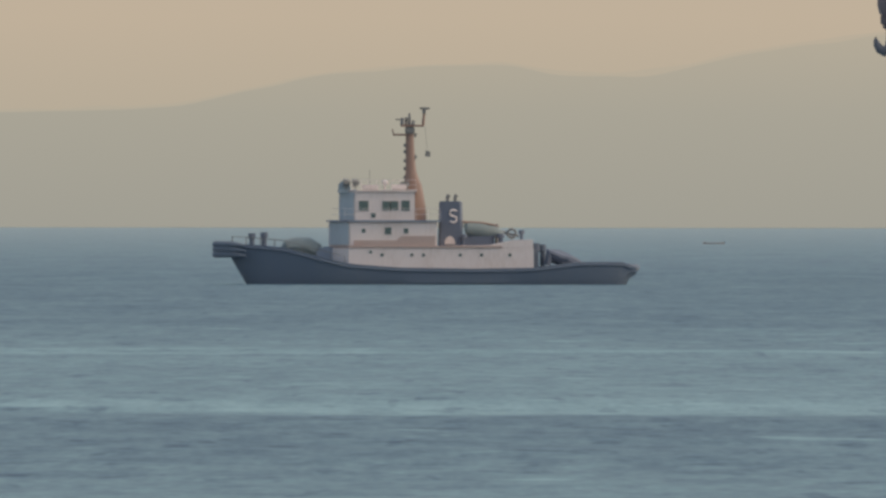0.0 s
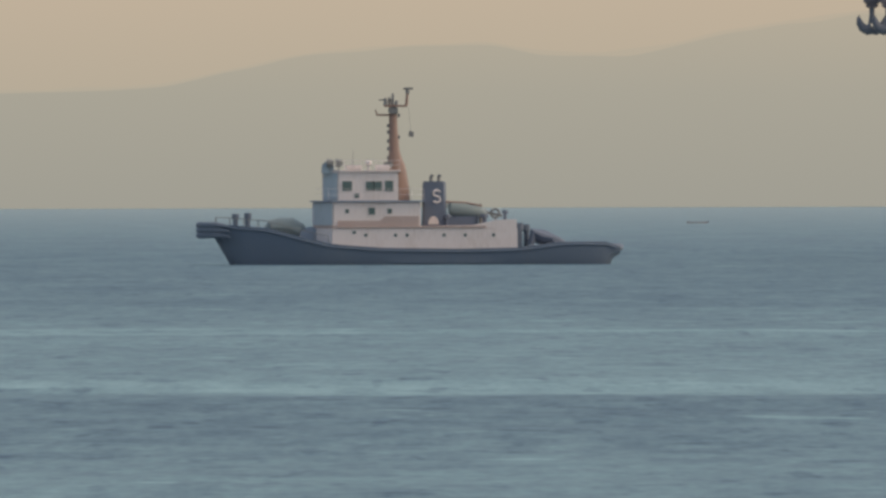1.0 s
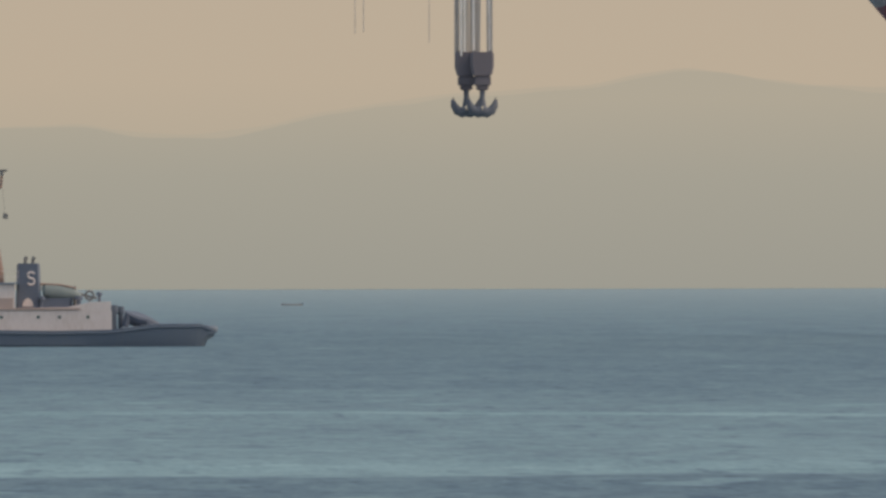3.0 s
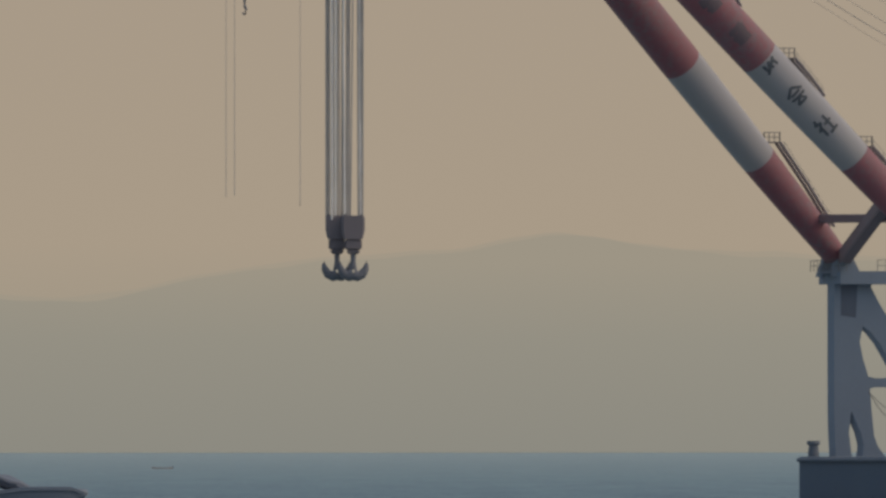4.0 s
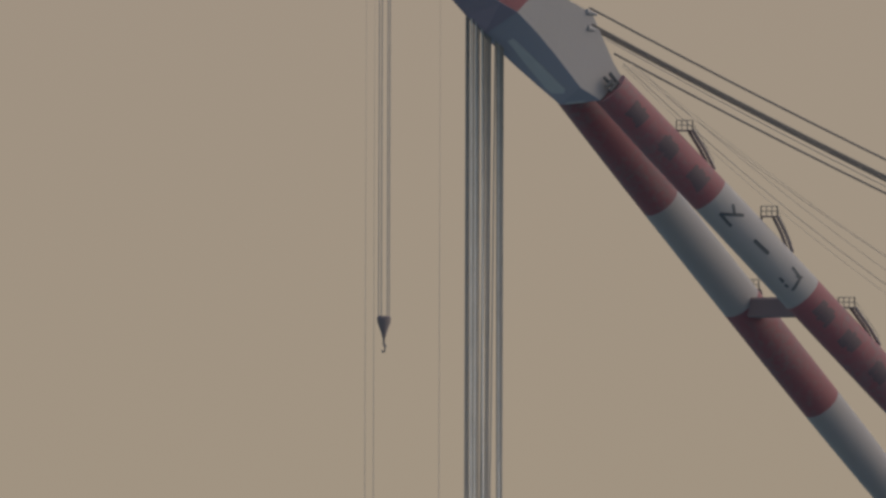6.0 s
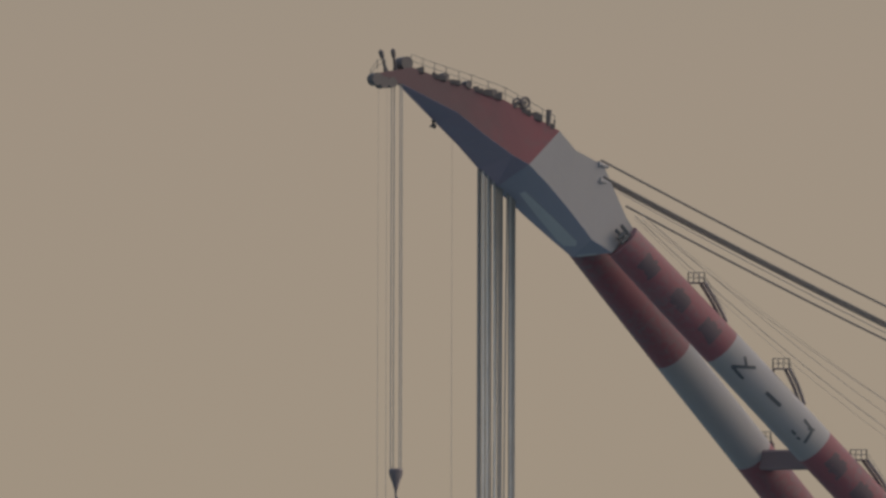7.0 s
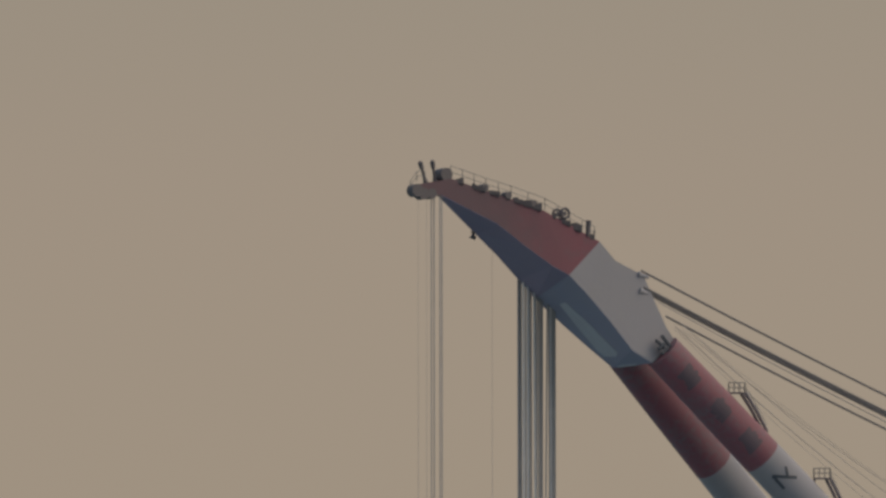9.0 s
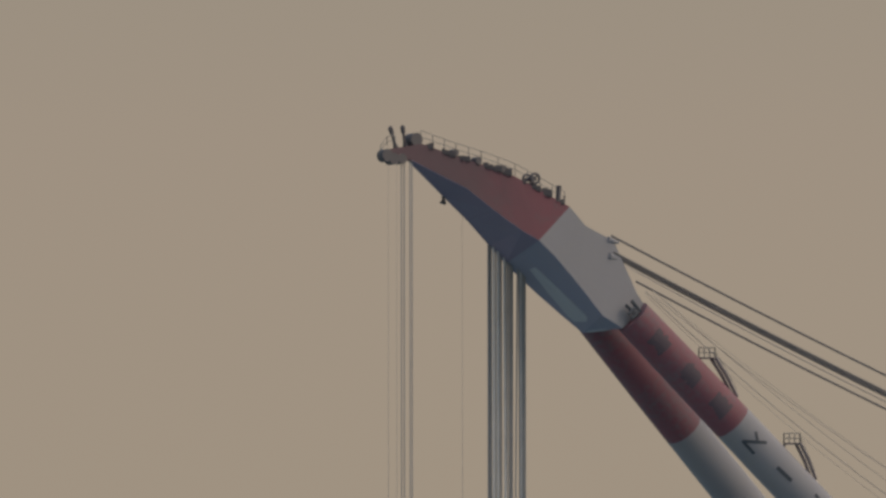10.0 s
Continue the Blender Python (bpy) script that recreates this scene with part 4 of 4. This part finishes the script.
# landings and inclined ladders on the legs
def landing(top, foot, x, z, r, run):
    """A small railed landing that stands off the upper side of a leg, with a ladder from it down along the leg."""
    axis = (foot - top).normalized()
    upn = (Vector((0, 0, 1)) - axis * axis.z).normalized()
    p = on(top, foot, z - 1.6)
    c = Vector((x, p.y, z))
    bm = B()
    box(bm, (c.x - 0.75, c.y - 0.5, c.z - 0.1), (c.x + 0.7, c.y + 0.5, c.z), 0.02)
    sweep(bm, [c + Vector((-0.6, 0, -0.05)), c + Vector((-0.9, 0, -0.75))], 0.1, 6)
    L = part("access_landing", bm, BLOCKPAINT, CR)
    railing([c + Vector(v) for v in ((-0.72, -0.48, 0), (0.68, -0.48, 0), (0.68, 0.48, 0), (-0.72, 0.48, 0), (-0.72, -0.48, 0))], 0.85, L, gap=0.42, r=0.026)
    bm = B()
    a = c + Vector((0.55, 0, -0.08))
    b = on(top, foot, z - run) + upn * (r + 0.05)
    for o in (-0.33, 0.33):
        sweep(bm, [a + BEAM * o, a.lerp(b, 0.5) + BEAM * o + upn * 0.1, b + BEAM * o], 0.15, 6)
    n = int((b - a).length / 0.4)
    for i in range(n):
        m = a.lerp(b, i / n)
        sweep(bm, [m - BEAM * 0.33, m + BEAM * 0.33], 0.03, 4)
    part("ladder", bm, BLOCKPAINT, L)
    railing([a.lerp(b, k) + upn * 0.15 for k in (0.1, 0.55, 1.0)], 0.75, L, gap=0.9, r=0.022)


for x, z, run in ((-28.85, 61.25, 4.6), (-21.3, 54.05, 4.4), (-14.3, 46.35, 4.6), (-7.1, 38.7, 4.6), (0.0, 31.1, 3.6)):
    landing(NT, NF, x, z, spindle((NT.z - z + 2) / (NT.z - NF.z), 1.82, 1.15), run)
landing(FT, FF, -6.95, 31.85, spindle(0.8, 1.85, 1.10), 8.6)
landing(FT, FF, -22.0, 48.3, spindle(0.4, 1.85, 1.10), 1.9)


# foot towers: a column with a raking brace and a railed platform on top
def tower(off):
    o = Vector(off)
    def plates(name, pairs, parent, half, label=""):
        secs = []
        for pl, pr in pairs:
            a, b = Vector(pl) + o, Vector(pr) + o
            secs.append([a - BEAM * half, b - BEAM * half, b + BEAM * half, a + BEAM * half])
        return part(name, loft(B(), secs), GREYBLUE, parent, label, smooth=False)

    col = plates("foot_tower", (((-1.21, 7.6, 19.29), (2.14, 7.6, 19.29)), ((-1.21, 7.6, 16.66), (1.74, 7.6, 16.66)), ((-1.21, 7.6, 14.99), (1.23, 7.6, 14.99)), ((-1.21, 7.6, 14.13), (1.08, 7.6, 14.13)), ((-1.21, 7.6, 12.57), (1.38, 7.6, 12.57)),
                                ((-1.21, 7.6, 11.25), (1.79, 7.6, 11.25)), ((-1.21, 7.6, 9.84), (1.99, 7.6, 9.84)), ((-1.21, 7.6, 7.92), (2.14, 7.6, 7.92))), CR, 0.5, "blue-grey plate tower under the leg")
    # dark plate laid on the tower in place of a shaded recess
    bm = B()
    c = [Vector((x, 7.6, z)) + o - BEAM * 0.5 for x, z in ((-0.62, 16.5), (0.72, 16.3), (0.85, 19.2), (-0.62, 19.2))]
    loft(bm, [[p + BEAM * 0.05 for p in c], [p - BEAM * 0.03 for p in c]])
    part("recess_shade", bm, NAVY, col, "dark plate painted in for the shaded recess under the platform", smooth=False)
    plates("tower_leg", (((-1.21, 7.6, 7.92), (0.32, 7.6, 7.92)), ((-1.16, 7.6, 6.0), (0.10, 7.6, 6.0)), ((-1.06, 7.6, 3.87), (0.36, 7.6, 3.87))), col, 0.5)
    plates("tower_leg", (((0.37, 7.6, 7.92), (2.14, 7.6, 7.92)), ((1.20, 7.6, 6.0), (2.35, 7.6, 5.79)), ((1.46, 7.6, 4.88), (2.65, 7.6, 4.88)), ((1.34, 7.6, 3.87), (3.36, 7.6, 3.87))), col, 0.5)
    plates("raking_brace", (((1.28, 7.6, 15.65), (2.14, 7.6, 18.99)), ((2.09, 7.6, 15.0), (2.85, 7.6, 17.63)), ((2.91, 7.6, 13.98), (3.62, 7.6, 16.31)), ((3.72, 7.6, 12.57), (4.84, 7.6, 14.39)),
                            ((4.38, 7.6, 11.36), (5.8, 7.6, 12.77)), ((7.84, 7.6, 4.68), (9.67, 7.6, 4.68))), col, 0.45)
    plates("tower_tie", (((1.53, 7.6, 11.15), (1.53, 7.6, 9.84)), ((2.5, 7.6, 10.9), (2.5, 7.6, 10.09)), ((3.77, 7.6, 10.9), (3.77, 7.6, 10.09)), ((5.29, 7.6, 11.26), (5.29, 7.6, 9.94))), col, 0.4)
    bm = B()
    a, b = Vector((-1.31, 7.6, 19.89)) + o, Vector((8.34, 7.6, 19.91)) + o
    loft(bm, [[c + BEAM * s * 1.6 + Vector((0, 0, z)) for s, z in ((-1, -0.6), (1, -0.6), (1, 0.55), (-1, 0.55))] for c in (a, b)])
    plat = part("tower_platform", bm, GREYBLUE, col, smooth=False)
    up = Vector((0, 0, 0.55))
    railing([a + up + BEAM * 1.5 + Vector((-0.8, 0, 0)), a + up - BEAM * 1.5 + Vector((-0.8, 0, 0)), a + up - BEAM * 1.5 + Vector((0.6, 0, 0))], 1.0, plat, gap=0.5)
    railing([a.lerp(b, 0.35) + up - BEAM * 1.5, b + up - BEAM * 1.5], 1.0, plat, gap=0.7)
    bm = B()
    box(bm, (a.x - 1.0, a.y - 1.2, a.z + 0.4), (a.x + 0.2, a.y + 1.2, a.z + 0.55), 0.03)
    sweep(bm, [a + Vector((-0.8, -0.9, 0.45)), a + Vector((-0.85, -0.9, -0.4))], 0.1, 6)
    part("side_step", bm, GREYBLUE, plat)
    bm = B()
    f = Vector((-0.7, 7.6, 21.36)) + o
    for s in (-0.9, 0.9):
        c = f + BEAM * s
        loft(bm, [[c + BEAM * k + Vector((x, 0, z)) for x, z in ((-1.2, -1.4), (1.6, -1.4), (0.6, 0.7), (-0.5, 0.7))] for k in (-0.25, 0.25)])
    sweep(bm, [f - BEAM * 1.3, f + BEAM * 1.3], 0.4, 14)
    part("hinge_pedestal", bm, GREYBLUE, col)


tower((0, 0, 0))
d = NF - FF
tower((d.x, d.y, 0))
# loose wires under the tie
bm = B()
for k in (0, 1):
    a, b = Vector((1.99, 6.0, 9.73)), Vector((5.64, 6.0, 7.31))
    sweep(bm, [a.lerp(b, t) + Vector((0, 0, -1.2 * math.sin(math.pi * t) * (0.4 + 0.6 * k))) for t in np.linspace(0, 1, 9)], 0.04, 5)
sweep(bm, [(4.02, 6.0, 3.88), (4.02, 6.0, 7.41)], 0.06, 6)
part("deck_wires", bm, STEEL, BARGE)

# rear mast that holds the stays
top = Vector((32.38, 16.0, 42.44))
for s in (-1, 1):
    girder("rear_mast_leg", top + BEAM * s * 3, (*(top + BEAM * s * 8).xy, 3.9), 1.4, 1.4, RED)
girder("rear_mast_head", top + BEAM * 3.4, top - BEAM * 3.4, 1.5, 1.6, RED)


def stay(a, b, r, sag, name="stay_rope", material=STAY):
    a, b = Vector(a), Vector(b)
    bm = B()
    sweep(bm, [a.lerp(b, t) + Vector((0, 0, -sag * 4 * t * (1 - t))) for t in np.linspace(0, 1, 13)], r, 6)
    return part(name, bm, material, CR)


# the top stay, the broad middle pair with its slack line, and the low stay
stay((-37.3, -28.4, 71.48), (12.6, 4.0, 50.5), 0.10, 0.5)
for k in range(3):
    stay((-37.1 + 0.06 * k, -28.3 + 0.5 * k, 70.08 - 0.17 * k), (12.6, 4.0 + 0.5 * k, 48.95 - 0.17 * k), 0.10, 0.5)
stay((-35.9, -27.4, 68.9), (12.6, 5.0, 48.1), 0.045, 0.6, material=LUFF)
stay((-35.1, -27.0, 67.65), (12.6, 4.0, 47.7), 0.10, 0.6)
# luffing falls, slack, close over the near leg
for (x0, z0), z1, r, sag in (((-34.3, 66.8), 36.5, 0.040, 2.7), ((-33.9, 67.1), 37.2, 0.026, 2.1), ((-34.4, 66.6), 35.6, 0.020, 2.9), ((-33.7, 66.5), 39.8, 0.028, 2.0), ((-33.6, 66.8), 39.2, 0.018, 1.8)):
    stay((x0, -27.0, z0), (12.3, 1.0, z1), r, sag, "luffing_rope", LUFF)

# ---- hoisting ropes ----
# where each fall leaves the blocks and where it meets the head, across the bundle in metres; 1: pale wire
BUNDLE = [(0.07, 0.07, 0), (0.22, 0.20, 0), (0.36, 0.32, 0), (0.55, 0.51, 1), (0.70, 0.73, 0), (0.85, 0.90, 1), (1.04, 1.06, 0), (1.21, 1.21, 0), (1.38, 1.60, 0), (1.50, 1.76, 0),
          (1.66, 1.43, 1), (1.80, 1.91, 0), (1.93, 2.06, 0), (2.06, 2.20, 0), (2.18, 2.62, 0), (2.88, 2.76, 0), (3.05, 2.90, 1), (3.02, 3.05, 0), (3.15, 3.19, 0), (3.27, 3.30, 0)]
HOIST = Vector((-47.72, -23.0, 24.66))
for i, (low, high, light) in enumerate(BUNDLE):
    y = HOIST.y + 0.3 * low + (-0.3 if light and low < 3 else 0.25)
    ztop = 72.01 - high * 1.03
    bm = B()
    sweep(bm, [(HOIST.x + low, y, HOIST.z - 0.3), (HOIST.x + low * 0.6 + high * 0.4, y, HOIST.z + 14), (HOIST.x + high, y, ztop)], 0.085 if light else 0.068, 6)
    part("hoist_rope", bm, (ROPE, ROPELIGHT)[light], CR)


def ramshorn(name, place):
    """A sheave block with a forked double hook below it."""
    H = thing(name, place, "maroon sheave block with a forged double hook, hanging from wire ropes", "crane hook", group="main hoist hooks")
    bm = B()
    loft(bm, [[(x * s, y, z) for x, y in ((-1, -0.5), (-0.85, -0.62), (0.85, -0.62), (1, -0.5), (1, 0.5), (0.85, 0.62), (-0.85, 0.62), (-1, 0.5))] for z, s in ((0.05, 0.86), (-0.1, 0.98), (-1.2, 0.98), (-1.75, 0.86), (-2.0, 0.74))])
    part("sheave_block", bm, BLOCKPAINT, H, "maroon sheave block")
    for x in (-0.72, 0.72):
        part("sheave", sweep(B(), [(x, -0.45, 0.02), (x, 0.45, 0.02)], 0.16, 12), STEEL, H)
    bm = B()
    box(bm, (-0.72, -0.5, -2.9), (0.72, 0.5, -1.95), 0.12)
    box(bm, (-0.55, -0.4, -3.25), (0.55, 0.4, -2.85), 0.12)
    part("crosshead", bm, BLOCKPAINT, H)
    bm = B()
    sweep(bm, [(0, 0, -3.2), (0, 0, -3.9), (0, 0, -4.6)], [0.24, 0.22, 0.34], 14)
    part("shank", bm, FORGED, H)
    bm = B()
    for s in (-1, 1):
        pts = [(0, 0, -5.0), (s * 0.4, 0, -5.15), (s * 0.78, 0, -4.98), (s * 1.06, 0, -4.55), (s * 1.15, 0, -4.15), (s * 1.12, 0, -3.85)]
        sweep(bm, pts, [0.52, 0.46, 0.4, 0.3, 0.18, 0.06], 12)
    part("double_hook", bm, FORGED, H, "dark forged double hook")
    return H


cb = Vector((85.08, 896.00, 0))
ramshorn("hook_block", cb + Vector((-46.7, -22.5, 24.67)))
ramshorn("hook_block", cb + Vector((-45.37, -23.8, 24.64)))

# small hoist at the nose
S = Vector((-55.26, -39.5, 44.35))
for k, o in enumerate((-0.46, -0.22, 0.27, 0.45)):
    bm = B()
    sweep(bm, [(S.x + o, S.y + 0.2 * (k % 2), S.z - 0.1), (S.x + o, S.y + 0.2 * (k % 2), 77.0)], 0.05, 6)
    part("hoist_rope", bm, ROPE, CR)
W = thing("small_hook_block", cb + S, "dark tapered ball weight with a small hook on wire ropes", "crane hook")
bm = B()
sweep(bm, [(0, 0, 0.05), (0, 0, -0.1), (0, 0, -0.5), (0, 0, -1.3), (0, 0, -1.7)], [0.5, 0.6, 0.56, 0.26, 0.17], 16)
part("weight", bm, BLOCKPAINT, W)
bm = B()
sweep(bm, [(0, 0, -1.65), (0, 0, -2.3), (0.12, 0, -2.55), (0.05, 0, -2.95), (-0.12, 0, -3.0), (-0.16, 0, -2.8)], [0.13, 0.11, 0.12, 0.11, 0.09, 0.04], 8)
part("hook", bm, FORGED, W)
# tag lines that hang free
for a, b in (((-56.87, -40.5, 76.86), (-56.87, -40.5, 25.88)), ((-56.14, -40.2, 76.89), (-56.14, -40.2, 26.03)), ((-50.19, -30.0, 73.19), (-50.19, -30.0, 25.37))):
    bm = B()
    sweep(bm, [a, lerp(a, b, 0.5), b], [0.010, 0.020, 0.034], 5)
    part("tag_line", bm, ROPE, CR)
